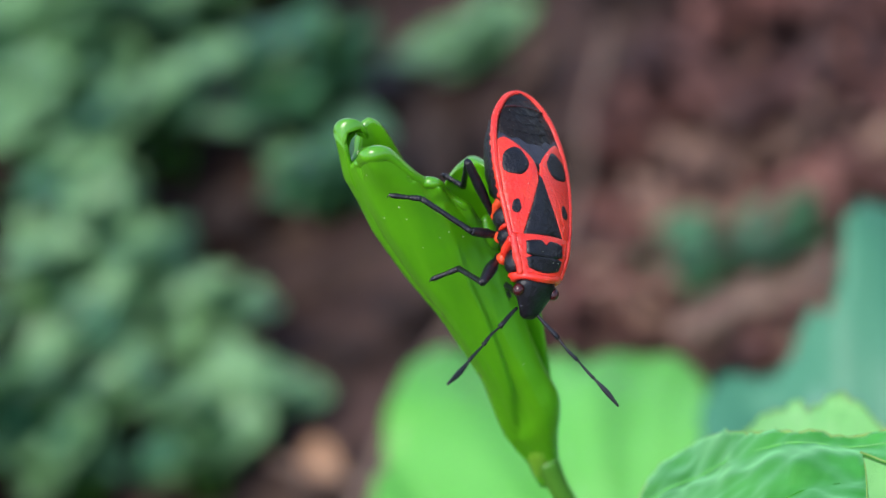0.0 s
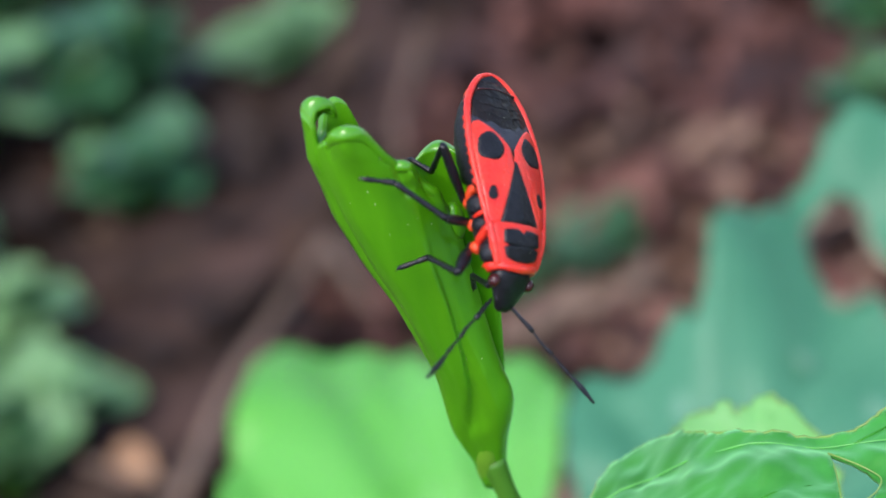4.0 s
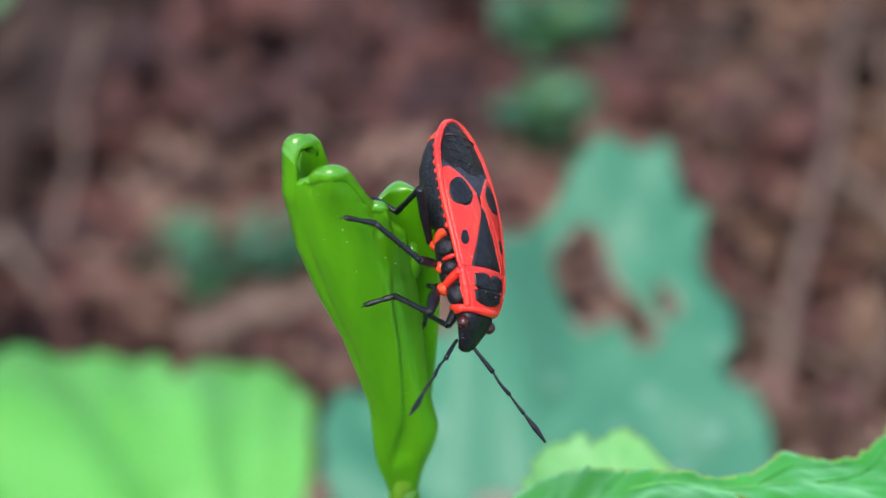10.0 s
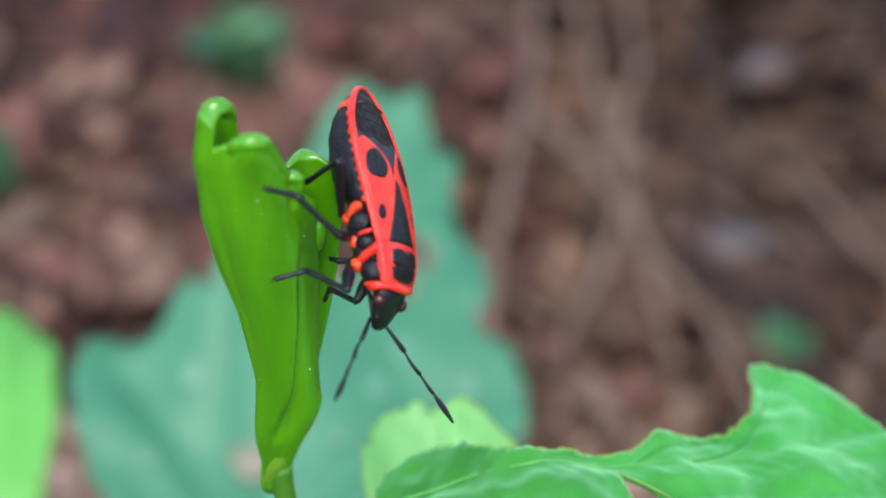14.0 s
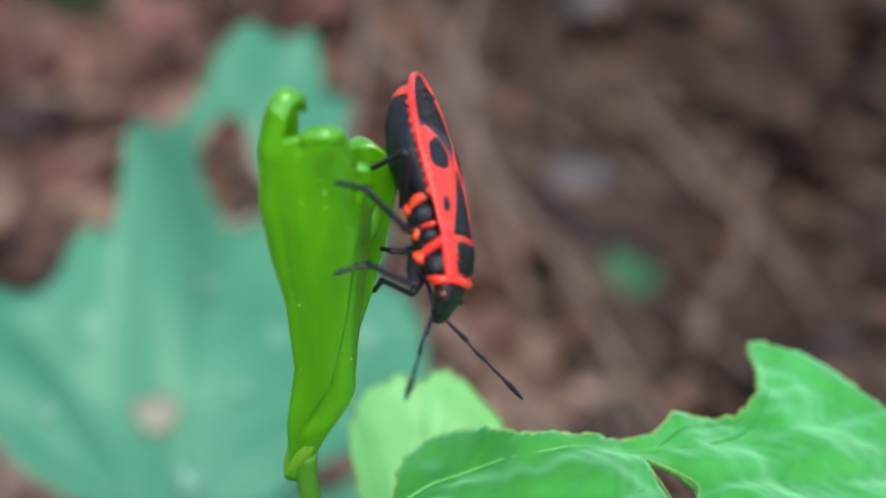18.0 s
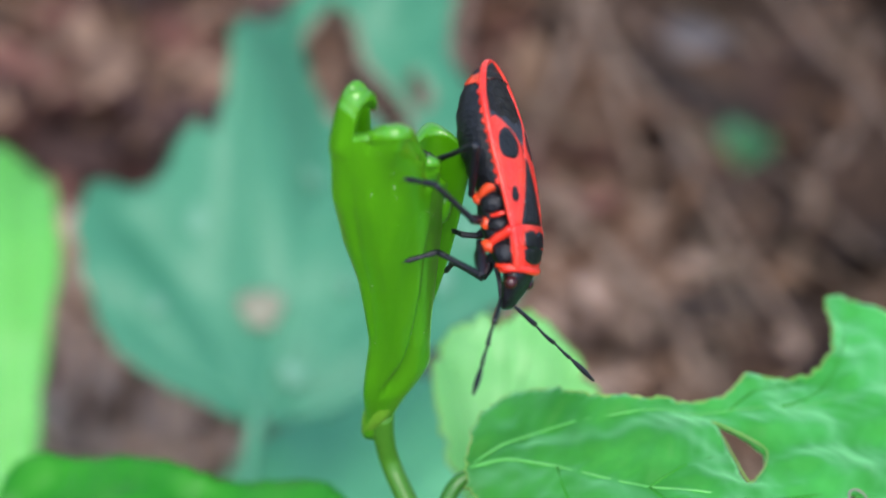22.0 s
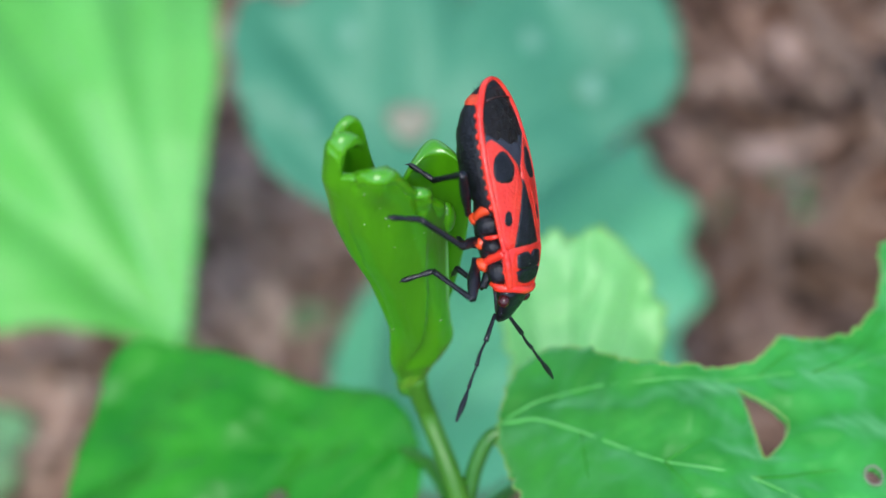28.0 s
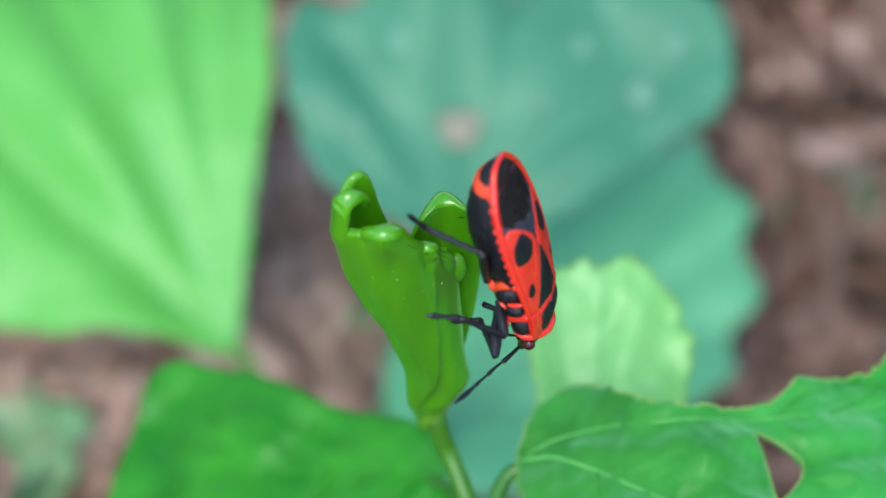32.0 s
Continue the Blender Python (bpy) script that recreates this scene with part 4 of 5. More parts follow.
# pronotum
rings = []
for i in range(13):
    s = i / 12
    v = 6.68 + 1.82 * s
    w = lerp(s, (0, 0.06, 0.5, 0.9, 1), (1.34, 1.47, 1.36, 1.08, 0.98))
    ring = []
    for j in range(33):
        q = j / 32 * 2 - 1
        u = w * math.copysign(abs(q) ** 0.8, q)
        dip = 0.07 * math.exp(-((v - 7.75) / 0.1) ** 2)
        z = back(u, v) + 0.1 - dip - (0.3 * max(abs(q) - 0.86, 0) / 0.14)
        if i == 0:
            z -= 0.12
        ring.append((u, v + 0.12 * (1 - q * q) * (s - 0.4), z))
    rings.append(ring)
pronotum = part("pronotum", facing(loft(rings, closed=False)), RED, bug, "red neck plate with black patches")


def black_block(v0, v1, width, notch):
    rows = []
    for i in range(11):
        r = i / 10
        row = []
        for j in range(25):
            q = j / 12 - 1
            low = v0 + notch * math.exp(-(q / 0.13) ** 2) + 0.1 * abs(q) ** 4
            high = v1 - 0.12 * abs(q) ** 3 + 0.04 * math.cos(3 * q)
            row.append((q * width(r), low + (high - low) * r))
        rows.append(row)
    return patch(rows, 0.23, lambda u, v: -0.06 + 0.014 * math.sin(23 * u + 3) * math.sin(27 * v))


part("rear_patch", black_block(6.98, 7.76, lambda r: 0.94 - 0.01 * r, 0.2), PITTED, pronotum, "grainy black patch notched behind")
part("front_patch", black_block(7.68, 8.34, lambda r: 0.91 - 0.12 * r, 0.0), PITTED, pronotum, "grainy black patch")
collar = [(1.02 * math.sin(a), 8.45 + 0.13 * math.cos(a) + 0.05 * math.cos(3 * a), -0.44 + 0.68 * math.cos(a)) for a in (k * 2 * math.pi / 16 for k in range(-6, 7))]
part("collar", tube(collar, [0.12] + [0.17] * 11 + [0.12], 12, 3), RED, pronotum, "raised red collar behind the head")
for side in (1, -1):
    line = [(side * 1.4, 6.75, 0.08), (side * 1.38, 7.0, 0.08), (side * 1.27, 7.5, 0.06), (side * 1.12, 8.0, 0.0), (side * 1.0, 8.42, -0.1)]
    part("side_ridge", tube(line, [0.15, 0.17, 0.17, 0.16, 0.14], 10, 4), RED, pronotum, "raised red side ridge")

# sides of the breast: black plates with red edges
rings = []
for i in range(15):
    v = 4.7 + 3.8 * i / 14
    w = lerp(v, (4.7, 6.0, 7.0, 8.0, 8.5), (1.5, 1.48, 1.36, 1.02, 0.86))
    top, low_z = lerp(v, (4.7, 7, 8.5), (-0.1, -0.02, -0.1)), lerp(v, (4.7, 6, 7.5, 8.5), (-1.75, -1.85, -1.6, -1.05))
    bump = 0.09 * abs(math.sin((v - 4.9) * math.pi / 1.15))
    rings.append([((w - 0.03 + 0.4 * bump) * math.cos(a), v, (top + low_z) / 2 + (top - low_z) / 2 * math.sin(a)) for a in (2 * math.pi * k / 24 for k in range(24))])
breast = part("breast", loft(rings), BLACK, bug, "black shining breast")
for side in (1, -1):
    for name, line, rad in (("red_edge", [(1.34, 6.9, 0.0), (1.3, 7.02, -0.35), (1.25, 7.18, -0.75), (1.15, 7.36, -1.1)], (0.24, 0.22, 0.2, 0.16)),
                            ("orange_edge", [(1.42, 5.0, -0.2), (1.48, 5.06, -0.5), (1.46, 5.16, -0.9), (1.32, 5.45, -1.25)], (0.12, 0.2, 0.22, 0.18)),
                            ("red_edge", [(1.42, 6.2, -0.2), (1.46, 6.24, -0.5), (1.44, 6.27, -0.85)], (0.08, 0.11, 0.07)),
                            ("red_edge", [(1.02, 8.42, -0.3), (1.06, 8.35, -0.65), (0.95, 8.25, -1.0)], (0.15, 0.15, 0.1))):
        part(name, tube([(side * x, y, z) for x, y, z in line], rad, 8, 4), ORANGE if name[0] == "o" else RED, breast, "red edge of a side plate" if name[0] == "r" else "orange edge of a side plate")
    for x, y, z, rx, ry, rz in ((1.3, 5.74, -0.78, 0.38, 0.46, 0.55), (1.3, 6.64, -0.62, 0.34, 0.34, 0.46), (1.06, 7.78, -0.58, 0.3, 0.5, 0.46)):
        part("side_plate", ball((side * x, y, z), rx, ry, rz, 9, 14), BLACK, breast, "bulging glossy black side plate")
    for (x, y, z), end in zip(((1.1, 7.5, -1.0), (1.18, 6.55, -1.05), (1.15, 5.55, -1.2)), ((1.0, 7.32, -1.5), (1.2, 6.42, -1.32), (1.12, 5.38, -1.58))):
        part("hip", tube([(side * x, y, z), (side * (x + end[0]) / 2 + side * 0.05, (y + end[1]) / 2, (z + end[2]) / 2), (side * end[0], end[1], end[2])], [0.27, 0.28, 0.18], 12, 4), ORANGE, breast, "orange-red hip joint")

# pale dust on the back
dust_rng, dust = random.Random(8), []
for _ in range(45):
    u, v = dust_rng.uniform(-1.1, 1.1), dust_rng.uniform(0.6, 8.2)
    dust.append(ball((u, v, back(u, v) + (0.22 if v > 6.9 else 0.1)), *(dust_rng.uniform(0.005, 0.014) for _ in range(3)), 4, 5))
part("dust", merged(*dust), SPECK, bug, "tiny pale specks of dust")["kind"] = "stuff"

# head
rings = []
for i in range(15):
    s = i / 14
    v = 8.3 + 1.72 * s
    w = lerp(s, (0, 0.3, 0.5, 0.75, 0.93, 1), (0.88, 0.96, 0.86, 0.6, 0.44, 0.24))
    h = lerp(s, (0, 0.3, 0.6, 0.93, 1), (0.56, 0.56, 0.44, 0.28, 0.1))
    c = lerp(s, (0, 0.3, 0.6, 1), (-0.42, -0.5, -0.72, -1.15))
    rings.append([(w * math.cos(a), v, c + h * math.sin(a)) for a in (2 * math.pi * k / 20 for k in range(20))])
head = part("head", loft(rings), PITTED, bug, "pitted black head")
part("beak", tube([(0, 9.9, -1.15), (0, 9.6, -1.3), (0, 8.6, -1.35), (0, 7.2, -1.75)], [0.12, 0.11, 0.1, 0.04], 8), BLACK, head)
for side in (1, -1):
    part("eye", ball((side * 0.9, 9.0, -0.46), 0.25, 0.28, 0.27, 9, 14), EYE, head, "dark maroon bulging eye")
    part("antenna_socket", ball((side * 0.48, 9.55, -0.85), 0.14, 0.16, 0.14, 6, 10), LEG, head)

# antennae, built along +y from their base
antennae = []
for side, base in ((1, (0.6, 9.62, -1.1)), (-1, (-0.32, 9.9, -0.9))):
    ant = part("antenna", tube([(0, 0, 0), (0.02, 0.45, 0.03), (0, 1.32, 0.04)], [0.075, 0.085, 0.115], 8, 4), LEG, bug, "thin black jointed antenna")
    ant.location = Vector(base) * MM
    for a, b, r0, r1 in ((1.32, 2.55, 0.06, 0.095), (2.55, 3.6, 0.055, 0.085), (3.6, 5.2, 0.06, 0.05)):
        mid = 0.125 if a > 3.5 else r0 * 1.1
        bow = 0.05 * math.sin(a * 1.2)
        part("antenna_joint", tube([(0, a, 0.04), (bow, (a + b) / 2, 0.02), (0, b, 0.03)], [r0 * 0.75, mid, r1], 8, 4), LEG, ant)
    antennae.append(ant)

# legs: hip, knee, end of the shin, tip of the foot
LEGS = [((1.2, 6.35, -1.35), (2.75, 6.46, -1.09), (4.81, 5.11, -1.68), (5.95, 4.89, -2.42)),
        ((1.05, 7.2, -1.6), (2.3, 8.7, -1.11), (2.22, 7.52, -2.98), (2.97, 7.81, -4.13)),
        ((1.2, 5.28, -1.7), (3.17, 3.56, -0.49), (1.88, 3.75, -2.83), (2.41, 2.98, -3.67)),
        ((-1.05, 7.2, -1.6), (-0.3, 8.6, -2.2), (-0.66, 7.74, -3.6), (-1.3, 8.06, -4.3)),
        ((-1.15, 6.35, -1.5), (-0.5, 6.8, -2.3), (-0.4, 6.7, -2.9), (-0.9, 6.4, -3.6)),
        ((-1.15, 5.28, -1.7), (-1.9, 3.2, -1.7), (-0.6, 3.4, -3.0), (0.4, 3.0, -3.5))]
legs = []
for hip, knee, shin, tip in LEGS:
    hip, knee, shin, tip = (Vector(p) for p in (hip, knee, shin, tip))
    k, s, t = knee - hip, shin - hip, tip - hip
    stout = 0.28 if hip.y > 7 else 0.22
    thigh = part("leg", tube([(0, 0, 0), k * 0.15, k * 0.5, k * 0.9, k], [0.15, 0.16, stout, 0.19, 0.16], 10, 4), LEG, bug, "black leg with a stout thigh")
    thigh.location = hip * MM
    lower = [part("shin", tube([k, k.lerp(s, 0.15), k.lerp(s, 0.6), s], [0.15, 0.135, 0.12, 0.135], 8, 4), LEG, thigh, "thin black shin with short bristles")]
    lower.append(part("foot", tube([s, s.lerp(t, 0.35), s.lerp(t, 0.4), s.lerp(t, 0.85), t], [0.135, 0.12, 0.095, 0.12, 0.05], 8, 4), LEG, thigh, "black foot"))
    d = (s - k).normalized()
    side_dir = d.cross(Vector((0.3, 0.5, 0.8))).normalized()
    hairs = []
    for n in range(14):
        c = k.lerp(s, 0.15 + 0.06 * n)
        out = (Matrix.Rotation(2.4 * n, 3, d) @ side_dir + d * 0.7).normalized()
        hairs.append(tube([c, c + out * 0.2], [0.012, 0.004], 4, 1))
    lower.append(part("bristle", merged(*hairs), LEG, thigh))
    for n in (-1, 1):
        lower.append(part("claw", tube([t - (t - s) * 0.06, t + d * 0.04 + side_dir * 0.07 * n, t + side_dir * 0.12 * n - Vector((0, 0, 0.06))], [0.03, 0.025, 0.01], 5, 2), LEG, thigh))
    legs.append((thigh, hip, k, t, lower))


# ---- litter, twigs and small plants on the ground ----
def flake(rng, size):
    """A curled dry leaf or scrap of bark."""
    wide, curl, twist = rng.uniform(0.3, 0.6), rng.uniform(-0.5, 0.7), rng.uniform(-0.3, 0.3)
    verts = []
    for i in range(5):
        s = i / 4
        w = wide * math.sin(math.pi * (0.12 + 0.8 * s)) * rng.uniform(0.85, 1.1)
        for j in (-1, 0, 1):
            verts.append(Vector(((s - 0.5) * size, j * w * size * 0.5, size * (curl * (s - 0.5) ** 2 + 0.12 * abs(j) * (1 if curl > 0 else -1) + twist * j * (s - 0.5)))))
    faces = [(i * 3 + j, i * 3 + j + 1, i * 3 + j + 4, i * 3 + j + 3) for i in range(4) for j in range(2)]
    return verts, faces


def litter(name, count, xs, ys, sizes, mat, label, seed):
    rng = random.Random(seed)
    verts, faces = [], []
    for _ in range(count):
        x, y = rng.uniform(*xs), rng.uniform(*ys)
        v, f = flake(rng, rng.uniform(*sizes))
        m = Matrix.Translation((x, y, ground_height(x, y) + rng.uniform(0.5, 4))) @ Euler((rng.uniform(-0.5, 0.5), rng.uniform(-0.5, 0.5), rng.uniform(0, 6.28))).to_matrix().to_4x4()
        faces += [tuple(i + len(verts) for i in g) for g in f]
        verts += [tuple(m @ p) for p in v]
    return tagged(part(name, (verts, faces), mat), label, "leaf litter", kind="stuff")


litter("leaf_litter", 660, (-72, 45), (118, 330), (9, 24), LITTER_RED, "reddish brown dry leaf litter on the soil", 11)
litter("leaf_litter", 420, (20, 66), (20, 340), (7, 20), LITTER_BROWN, "brown and tan dry leaf litter on the soil", 12)
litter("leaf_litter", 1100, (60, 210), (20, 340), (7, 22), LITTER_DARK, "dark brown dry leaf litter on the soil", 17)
litter("leaf_litter", 1300, (-66, 40), (15, 125), (4, 12), LITTER_TAN, "pale tan dry leaf litter on the soil", 13)
# pinkish tan litter, its tones raised to offset the leaves' shadow here
litter("leaf_litter", 1700, (-52, 4), (56, 120), (5, 12), LITTER_PALE, "pinkish tan dry leaf litter, lightened where the leaves shade it", 19)
# dark tones here stand in for the shade beneath the seedlings
litter("leaf_litter", 900, (-330, -68), (60, 420), (8, 22), LITTER_DARK, "dry leaf litter under the seedlings, darkened for their shade", 14)

litter("leaf_litter", 300, (18, 68), (50, 145), (3, 9), LITTER_PALE, "pale tan dry scraps of leaves on the soil", 20)
litter("leaf_litter", 500, (20, 62), (30, 280), (3, 9), LITTER_TAN, "small tan scraps of dry leaves on the soil", 15)
litter("leaf_litter", 900, (58, 170), (30, 280), (3, 9), LITTER_BROWN, "small brown scraps of dry leaves on the soil", 18)
litter("leaf_litter", 800, (-66, 40), (110, 320), (4, 10), LITTER_RED, "small reddish scraps of dry leaves on the soil", 16)

litter("leaf_litter", 1300, (-62, 24), (138, 215), (4, 11), LITTER_TAN, "tan dry leaf scraps among reddish litter", 22)

TWIGS = [((-44, 149), (-24, 161), 7, 8, 2.6, "tan dry stick lying on the litter"),
         ((30, 130), (58, 246), 7, 10, 1.5, "long dry grass stalk on the litter"), ((38, 120), (64, 196), 6, 6, 1.4, "thin dry grass stalk on the litter"),
         ((70, 110), (100, 165), 5, 5, 1.5, "thin dry stick on the litter"), ((60, 88), (42, 130), 4, 6, 1.5, "thin dry stick on the litter"), ((26, 70), (58, 96), 4, 5, 1.3, "thin dry grass stalk on the litter"),
         ((34, 60), (50, 110), 5, 5, 1.2, "thin dry grass stalk on the litter"), ((-66, 172), (-72, 240), 5, 12, 1.0, "pale dry twig lying on the litter"), ((54, 118), (58, 232), 6, 8, 1.3, "long dry grass stalk on the litter"),
         ((57, 172), (70, 244), 8, 10, 1.1, "long pale dry stalk lying on the litter"), ((47, 190), (68, 98), 9, 8, 1.1, "long pale dry stalk lying on the litter"),
         ((82, 176), (95, 126), 8, 7, 0.9, "tan dry stick lying on the litter"), ((38, 131), (54, 102), 7, 6, 1.2, "tan dry stick lying on the litter"), ((-95, 127.5), (-78, 118), 7, 7, 0.7, "tan dry stick lying on the litter"),
         ((46, 45), (66, 90), 4, 5, 1.3, "thin dry stick on the litter"), ((-30, 64), (-10, 82), 3, 4, 1.1, "thin dry stick on the litter")]
rng = random.Random(21)
for (ax, ay), (bx, by), az, bz, r, words in TWIGS:
    a, b = Vector((ax, ay, az)), Vector((bx, by, bz))
    side = (b - a).cross(Vector((0, 0, 1))).normalized()
    line = [a.lerp(b, k / 5) + side * rng.uniform(-1.5, 1.5) + Vector((0, 0, rng.uniform(-0.8, 0.8))) for k in range(6)]
    r *= 0.7
    ob = thing("dry_twig", a, words, "twig", "dry twigs on the ground")
    part("stalk", shifted(tube(line, [r, r * 0.95, r * 0.9, r * 0.8, r * 0.7, r * 0.45], 8, 3), a), STICK, ob)
    for k in (2, 4):
        p = line[k]
        q = p + (b - a).normalized() * rng.uniform(3, 7) + side * rng.choice((-1, 1)) * rng.uniform(2, 5) + Vector((0, 0, rng.uniform(0, 2)))
        part("side_twig", shifted(tube([p, p.lerp(q, 0.5) + Vector((0, 0, 0.4)), q], [r * 0.5, r * 0.4, r * 0.2], 6, 2), a), STICK, ob)

# a twig snapped in the middle, and a curled dry leaf beside it
bent = thing("dry_twig", (-75, 178, 7), "pale dry twig bent sharply in the middle on the litter", "twig", "dry twigs on the ground")
part("stalk", shifted(tube([(-79, 104, 7), (-79.5, 124, 7.5), (-79.5, 142, 7.5), (-77.6, 160, 7), (-75, 178, 7)], [1.2, 1.15, 1.1, 1.0, 0.9], 8, 4), (-75, 178, 7)), STICK, bent)
part("snapped_end", shifted(tube([(-75, 178.4, 7.1), (-69, 168, 6.6), (-61.5, 155, 6)], [0.9, 0.85, 0.7], 8, 4), (-75, 178, 7)), STICK, bent)
curled = []
for i in range(9):
    s0 = i / 8
    half = 2.6 * math.sin(math.pi * (0.1 + 0.82 * s0)) ** 0.8
    curled.append([(half * math.sin(a), (s0 - 0.5) * 8 + 0.3 * math.sin(5 * a), 1.5 * half * (1 - math.cos(a)) * 0.55 + 1.2 * (s0 - 0.5) ** 2) for a in (k * 0.28 for k in range(-5, 6))])
grid = loft(curled, closed=False, caps=False)
dry_leaf = part("dry_leaf", (grid[0] + [(x, y, z - 0.2) for x, y, z in grid[0]], grid[1] + [tuple(k + len(grid[0]) for k in reversed(f)) for f in grid[1]]), DRY_LEAF)
dry_leaf.matrix_world = Matrix.LocRotScale(Vector((-88.5, 126.5, 6.2)) * MM, Euler((0.3, -0.35, 0.7)), None)
tagged(dry_leaf, "curled orange-tan dry leaf beside a twig", "dry leaf")

rng = random.Random(57)
straws = []
for _ in range(100):
    x, y = rng.uniform(14, 150), rng.uniform(40, 250)
    turn, long = rng.gauss(-1.25, 0.4), rng.uniform(14, 42)
    a = Vector((x, y, ground_height(x, y) + rng.uniform(2, 7)))
    b = a + Vector((math.cos(turn) * long, math.sin(turn) * long, rng.uniform(-3, 4)))
    straws.append(tube([a, a.lerp(b, 0.5) + Vector((0, 0, rng.uniform(0, 2))), b], [rng.uniform(0.25, 0.5)] * 3, 5, 2))
tagged(part("dry_grass", merged(*straws), STRAW), "thin tan dry grass stalks scattered over the litter", "dry grass", kind="stuff")

for x, y, r, seed in ((71, 166, 6, 1), (88, 214, 6, 2), (101, 190, 4, 3), (-122, 250, 7, 4), (118, 150, 4, 6)):
    rock = ball((0, 0, 0), r * 1.2, r * 0.9, r * 0.55, 10, 16)
    verts = [Vector(v) * (1 + 0.22 * noise.noise(Vector(v) * 0.25 + Vector((seed * 7, 0, 0)))) for v in rock[0]]
    ob = part("pebble", (verts, rock[1]), GREY_STONE)
    ob.location = Vector((x, y, ground_height(x, y) + r * 0.3)) * MM
    tagged(ob, "grey weathered pebble half sunk in litter", "stone", "pebbles in the litter")


def small_blade(length, wide, cup, mat):
    rows = []
    for i in range(9):
        s = i / 8
        w = wide * math.sin(math.pi * (0.06 + 0.9 * s)) ** 0.75
        rows.append([(x * w, s * length, cup * (abs(x) * w * 0.5 - 0.5 * s * s * length * 0.4) + 0.25 * math.sin(6 * s + 4 * x)) for x in (-1, -0.5, 0, 0.5, 1)])
    top = [p for r in rows for p in r]
    n = len(top)
    quads = [(i * 5 + j, i * 5 + j + 1, (i + 1) * 5 + j + 1, (i + 1) * 5 + j) for i in range(8) for j in range(4)]
    me = mesh_of("leaf", top + [(x, y, z - 0.25) for x, y, z in top], quads + [tuple(k + n for k in reversed(f)) for f in quads])
    me.materials.append(mat)
    return me


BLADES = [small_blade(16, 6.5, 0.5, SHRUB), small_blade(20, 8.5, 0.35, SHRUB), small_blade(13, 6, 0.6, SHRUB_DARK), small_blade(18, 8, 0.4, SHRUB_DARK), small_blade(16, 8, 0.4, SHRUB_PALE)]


def shrub(x, y, tall, leaves, seed, dark=0.3, size=1.0, label="leafy green woodland seedling growing from the litter"):
    r = random.Random(seed)
    ob = thing("seedling", (x, y, ground_height(x, y)), label, "plant", "seedlings on the ground")
    for s in range(max(2, leaves // 3 if size > 0.7 else leaves // 6)):
        top = Vector((r.uniform(-0.45, 0.45) * tall, r.uniform(-0.45, 0.45) * tall, tall * r.uniform(0.6, 1.0)))
        part("stem", tube([(0, 0, -2), top * 0.5 + Vector((r.uniform(-2, 2), r.uniform(-2, 2), 0)), top], [1.0, 0.7, 0.4], 7, 3), STEM, ob)
        for k in range(6):
            at = top * r.uniform(0.45, 1.0)
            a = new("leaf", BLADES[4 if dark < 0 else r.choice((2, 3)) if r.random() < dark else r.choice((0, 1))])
            a.parent = ob
            a.matrix_local = Matrix.LocRotScale(at * MM, Euler((r.uniform(-0.35, 0.7), r.uniform(-0.4, 0.4), r.uniform(0, 6.28))), Vector((1, 1, 1)) * size * (0.62 if size > 0.7 else 1.0) * r.uniform(0.7, 1.15))
    return ob


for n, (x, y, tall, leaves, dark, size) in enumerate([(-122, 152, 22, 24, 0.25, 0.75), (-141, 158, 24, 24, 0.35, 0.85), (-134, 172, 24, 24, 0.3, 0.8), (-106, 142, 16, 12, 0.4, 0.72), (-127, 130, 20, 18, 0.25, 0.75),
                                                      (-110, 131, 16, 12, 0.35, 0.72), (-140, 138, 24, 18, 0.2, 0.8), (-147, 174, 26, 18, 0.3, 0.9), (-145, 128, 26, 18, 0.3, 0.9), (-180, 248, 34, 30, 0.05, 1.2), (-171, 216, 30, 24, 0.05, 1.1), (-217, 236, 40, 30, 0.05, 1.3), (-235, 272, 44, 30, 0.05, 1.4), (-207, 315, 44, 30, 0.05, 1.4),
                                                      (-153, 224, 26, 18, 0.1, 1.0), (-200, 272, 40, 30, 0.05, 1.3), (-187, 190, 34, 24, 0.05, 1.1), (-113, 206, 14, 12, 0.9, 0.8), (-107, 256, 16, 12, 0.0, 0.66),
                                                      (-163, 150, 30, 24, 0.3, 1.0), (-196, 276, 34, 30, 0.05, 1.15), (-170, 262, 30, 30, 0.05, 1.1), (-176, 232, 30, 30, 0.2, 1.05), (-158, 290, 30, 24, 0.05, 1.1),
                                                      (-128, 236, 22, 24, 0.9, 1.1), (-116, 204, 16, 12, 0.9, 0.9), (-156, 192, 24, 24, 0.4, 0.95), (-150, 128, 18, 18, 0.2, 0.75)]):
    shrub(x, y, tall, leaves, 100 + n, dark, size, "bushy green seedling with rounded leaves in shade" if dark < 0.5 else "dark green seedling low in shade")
shrub(-108, 256, 9, 9, 133, -1, 0.8, "pale greyish green seedling low in the litter")
shrub(6, 241, 14, 24, 130, 0.7, 0.78, "small green seedling standing alone in the litter")
shrub(4, 211, 12, 18, 131, 0.85, 0.72, "small green seedling standing alone in the litter")
shrub(70, 139, 5, 14, 132, 1.0, 0.34, "tiny green sprout in the brown litter")
shrub(-41, 174, 7, 18, 136, 1.0, 0.7, "small dim green sprout in the reddish litter")
for n, (x, y, tall, dark) in enumerate([(-46, 54, 6, 0.1), (-52, 66, 6, 0.2), (-6, 54, 8, 0.95), (-13, 68, 3, 0.1), (12, 60, 8, 0.9), (40, 86, 3, 0.7)]):
    shrub(x, y, tall, 12, 140 + n, dark, 0.42, "low green ground plants beside the stems")


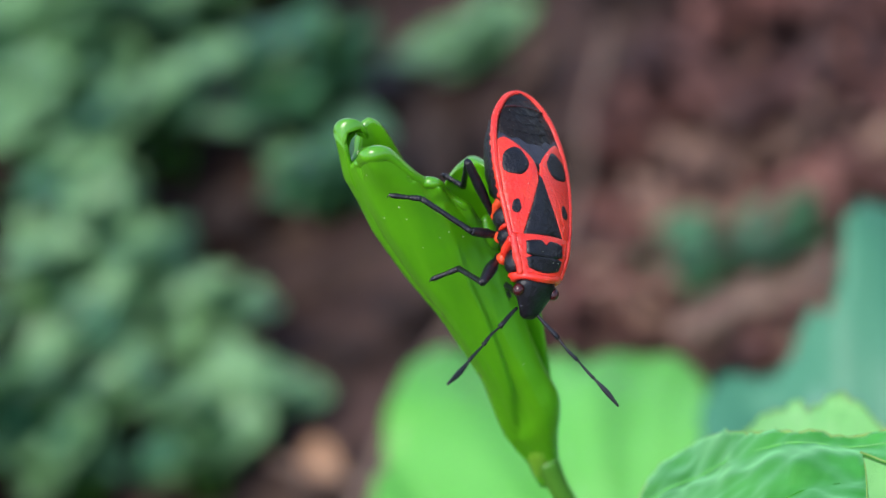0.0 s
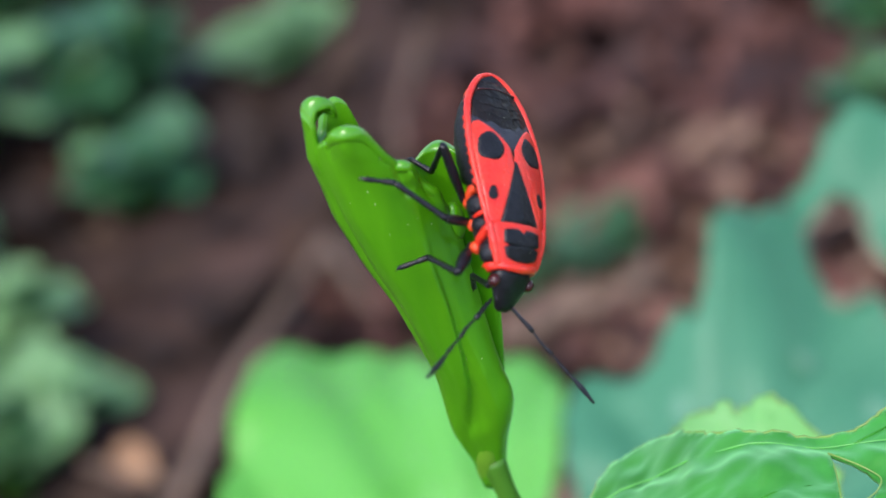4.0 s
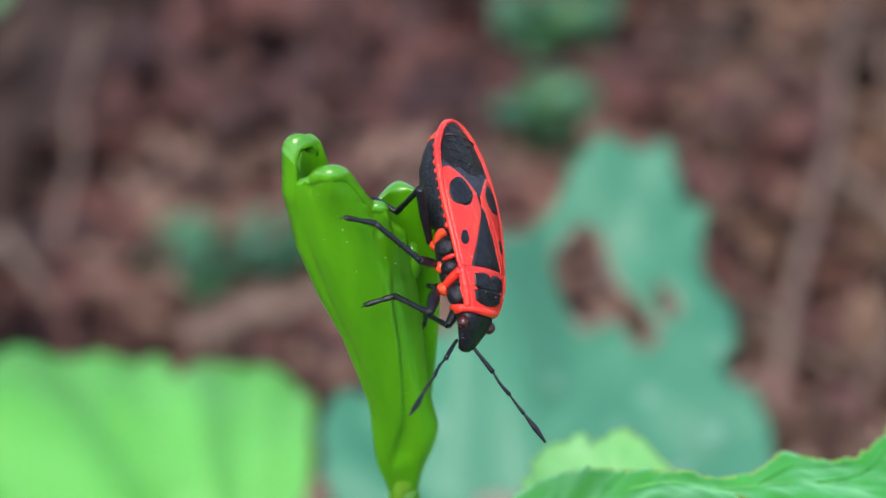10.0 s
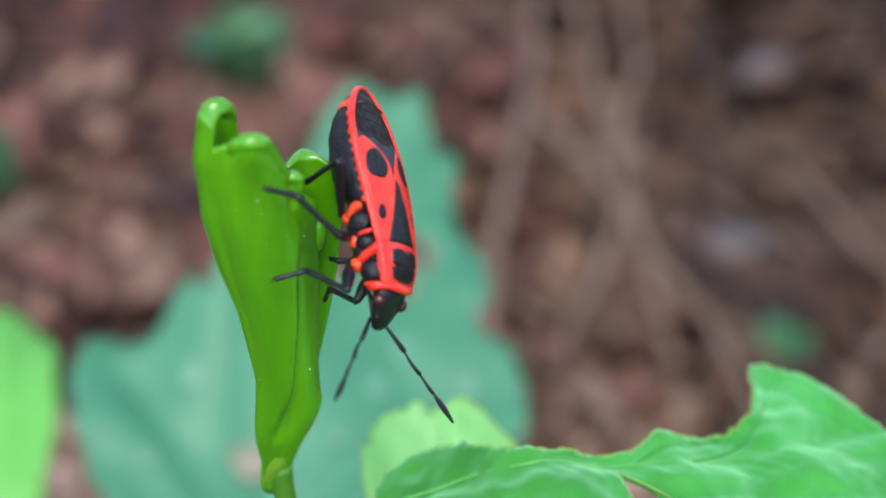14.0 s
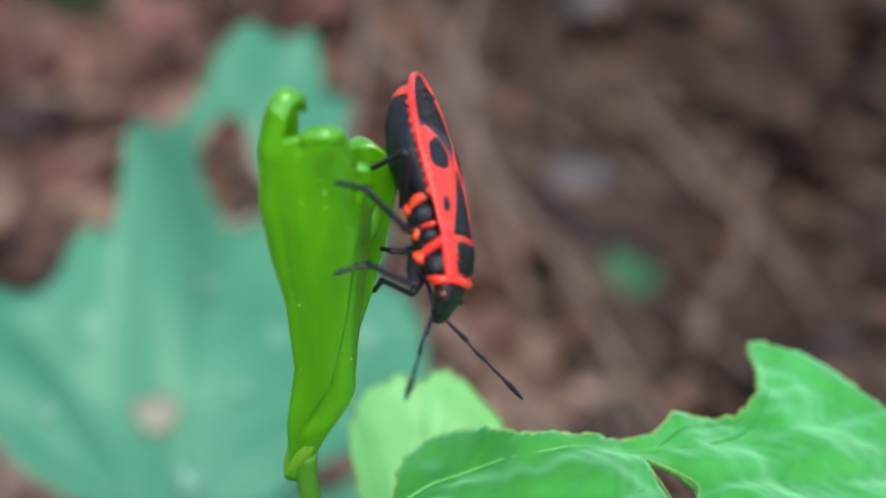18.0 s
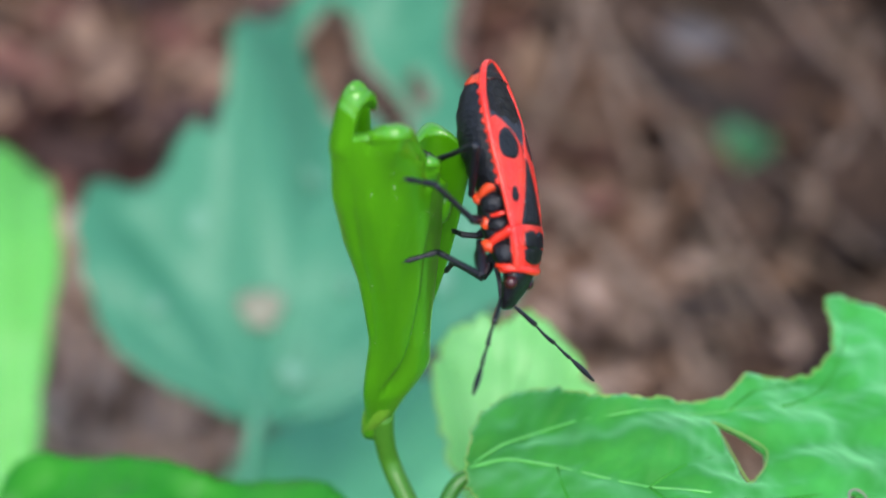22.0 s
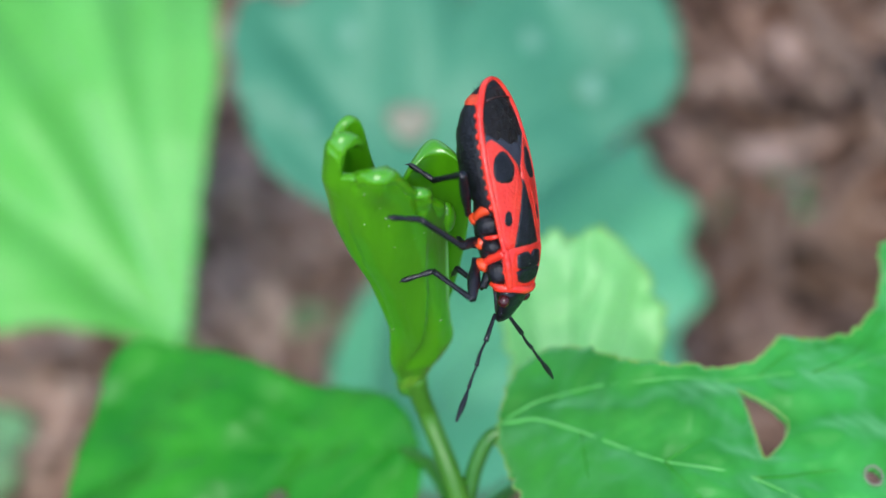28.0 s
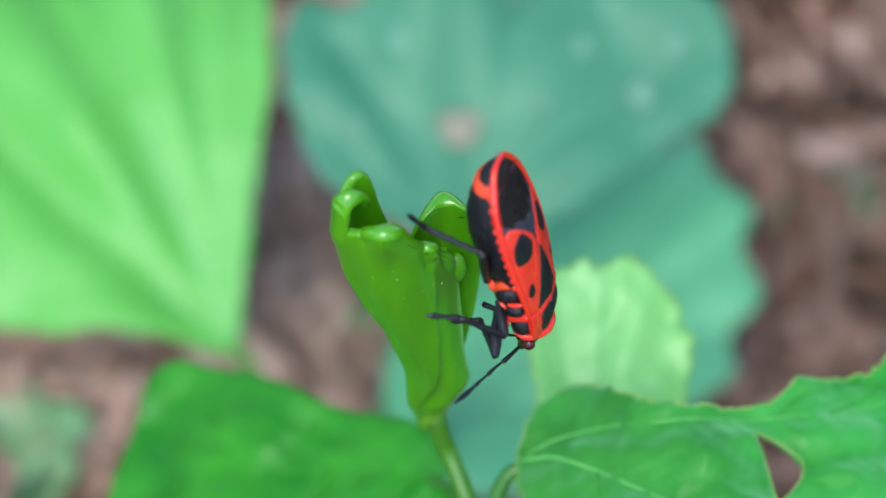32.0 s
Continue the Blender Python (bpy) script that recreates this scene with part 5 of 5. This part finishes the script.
# ---- what moves ----
def motions():
    rest = Matrix(((-0.5803, 0.0649, 0.8118, 0.000374), (-0.5748, -0.7389, -0.3517, 0.003278), (0.577, -0.6707, 0.466, 0.116697), (0, 0, 0, 1)))
    late = Matrix(((-0.5394, 0.0657, 0.8395, 0.000332), (-0.6190, -0.7068, -0.3425, 0.003119), (0.5708, -0.7043, 0.4220, 0.116970), (0, 0, 0, 1)))
    rows = [(0.0, rest), (26.5, rest), (28.5, late), (30.6, late),
            (31.0, Matrix(((-0.5752, 0.0555, 0.8161, 0.000221), (-0.5719, -0.7406, -0.3527, 0.002967), (0.5848, -0.6697, 0.4577, 0.116865), (0, 0, 0, 1)))),
            (31.5, Matrix(((-0.4822, 0.1312, 0.8662, -0.00006), (-0.8046, -0.4576, -0.3786, 0.000653), (0.3467, -0.8794, 0.3262, 0.119456), (0, 0, 0, 1)))),
            (32.0, Matrix(((-0.3406, 0.1468, 0.9287, 0.000183), (-0.929, -0.2046, -0.3084, -0.001226), (0.1447, -0.9678, 0.206, 0.120385), (0, 0, 0, 1))))]
    rows = [(t, Matrix.LocRotScale(m.translation, m.to_quaternion(), None)) for t, m in rows]
    walk(bug, rows)
    # the feet hold the bud while the body tips: knee and foot of the three legs in view, in the body's space
    steps = [{31.0: ((2.71, 6.57, -0.97), (5.87, 4.88, -2.26)), 31.5: ((1.64, 7.72, -0.63), (4.3, 5.79, -2.56)), 32.0: ((2.49, 7.02, -0.74), (4.22, 4.64, -3.16))},
             {31.0: ((2.31, 8.63, -0.94), (2.51, 7.9, -4.07)), 31.5: ((2.58, 8.35, -0.97), (3.31, 7.5, -3.99)), 32.0: ((2.88, 7.89, -1.14), (1.03, 8.16, -3.76))},
             {31.0: ((3.12, 3.54, -0.43), (3.15, 2.63, -3.62)), 31.5: ((2.64, 2.91, -0.93), (2.15, 2.41, -4.17)), 32.0: ((2.32, 2.69, -1.14), (2.32, 0.95, -4.19))}, {}, {}, {}]
    for (leg, hip, knee, tip, lower), step in zip(legs, steps):
        keys, bends = [], []
        for t, m in rows:
            if t in step:
                at, foot = (Vector(p) - hip for p in step[t])
                turn = knee.rotation_difference(at)
                bend = (tip - knee).rotation_difference(turn.inverted() @ (foot - at)).to_matrix().to_4x4()
            else:
                foot = m.inverted() @ (rest @ ((hip + tip) * MM))
                turn, bend = tip.rotation_difference(foot - hip * MM), Matrix()
            keys.append((t, Matrix.LocRotScale(hip * MM, turn, None)))
            bends.append((t, Matrix.Translation(knee * MM) @ bend @ Matrix.Translation(-knee * MM)))
        walk(leg, keys)
        for piece in lower if step else ():
            walk(piece, bends)
    aims = [[(0, (0.704, 0.71, -0.02)), (9, (0.709, 0.705, 0.017)), (14, (0.69, 0.722, 0.01)), (19, (0.699, 0.714, -0.04)), (23, (0.675, 0.737, -0.01)), (26, (0.688, 0.726, -0.002)), (28.5, (0.665, 0.745, -0.05)),
             (30, (0.718, 0.695, 0.03)), (31, (0.777, 0.362, -0.515)), (31.5, (0.956, -0.125, -0.264)), (32, (0.941, -0.281, -0.186))],
            [(0, (-0.633, 0.753, 0.177)), (6, (-0.645, 0.746, 0.165)), (14, (-0.662, 0.731, 0.165)), (17, (-0.709, 0.681, 0.183)), (19, (-0.73, 0.547, 0.411)), (21, (-0.664, 0.597, 0.45)), (22, (-0.69, 0.637, 0.343)),
             (24, (-0.691, 0.644, 0.328)), (25, (-0.739, 0.672, -0.046)), (26.5, (-0.742, 0.67, -0.006)), (28.5, (-0.756, 0.648, -0.096)), (29, (-0.823, 0.42, -0.382)), (30, (-0.644, 0.485, -0.591)), (32, (-0.5, 0.5, -0.7))]]
    for ant, line in zip(antennae, aims):
        walk(ant, [(t, Matrix.LocRotScale(ant.location, Vector((0, 1, 0)).rotation_difference(Vector(d)), None)) for t, d in line])


motions()
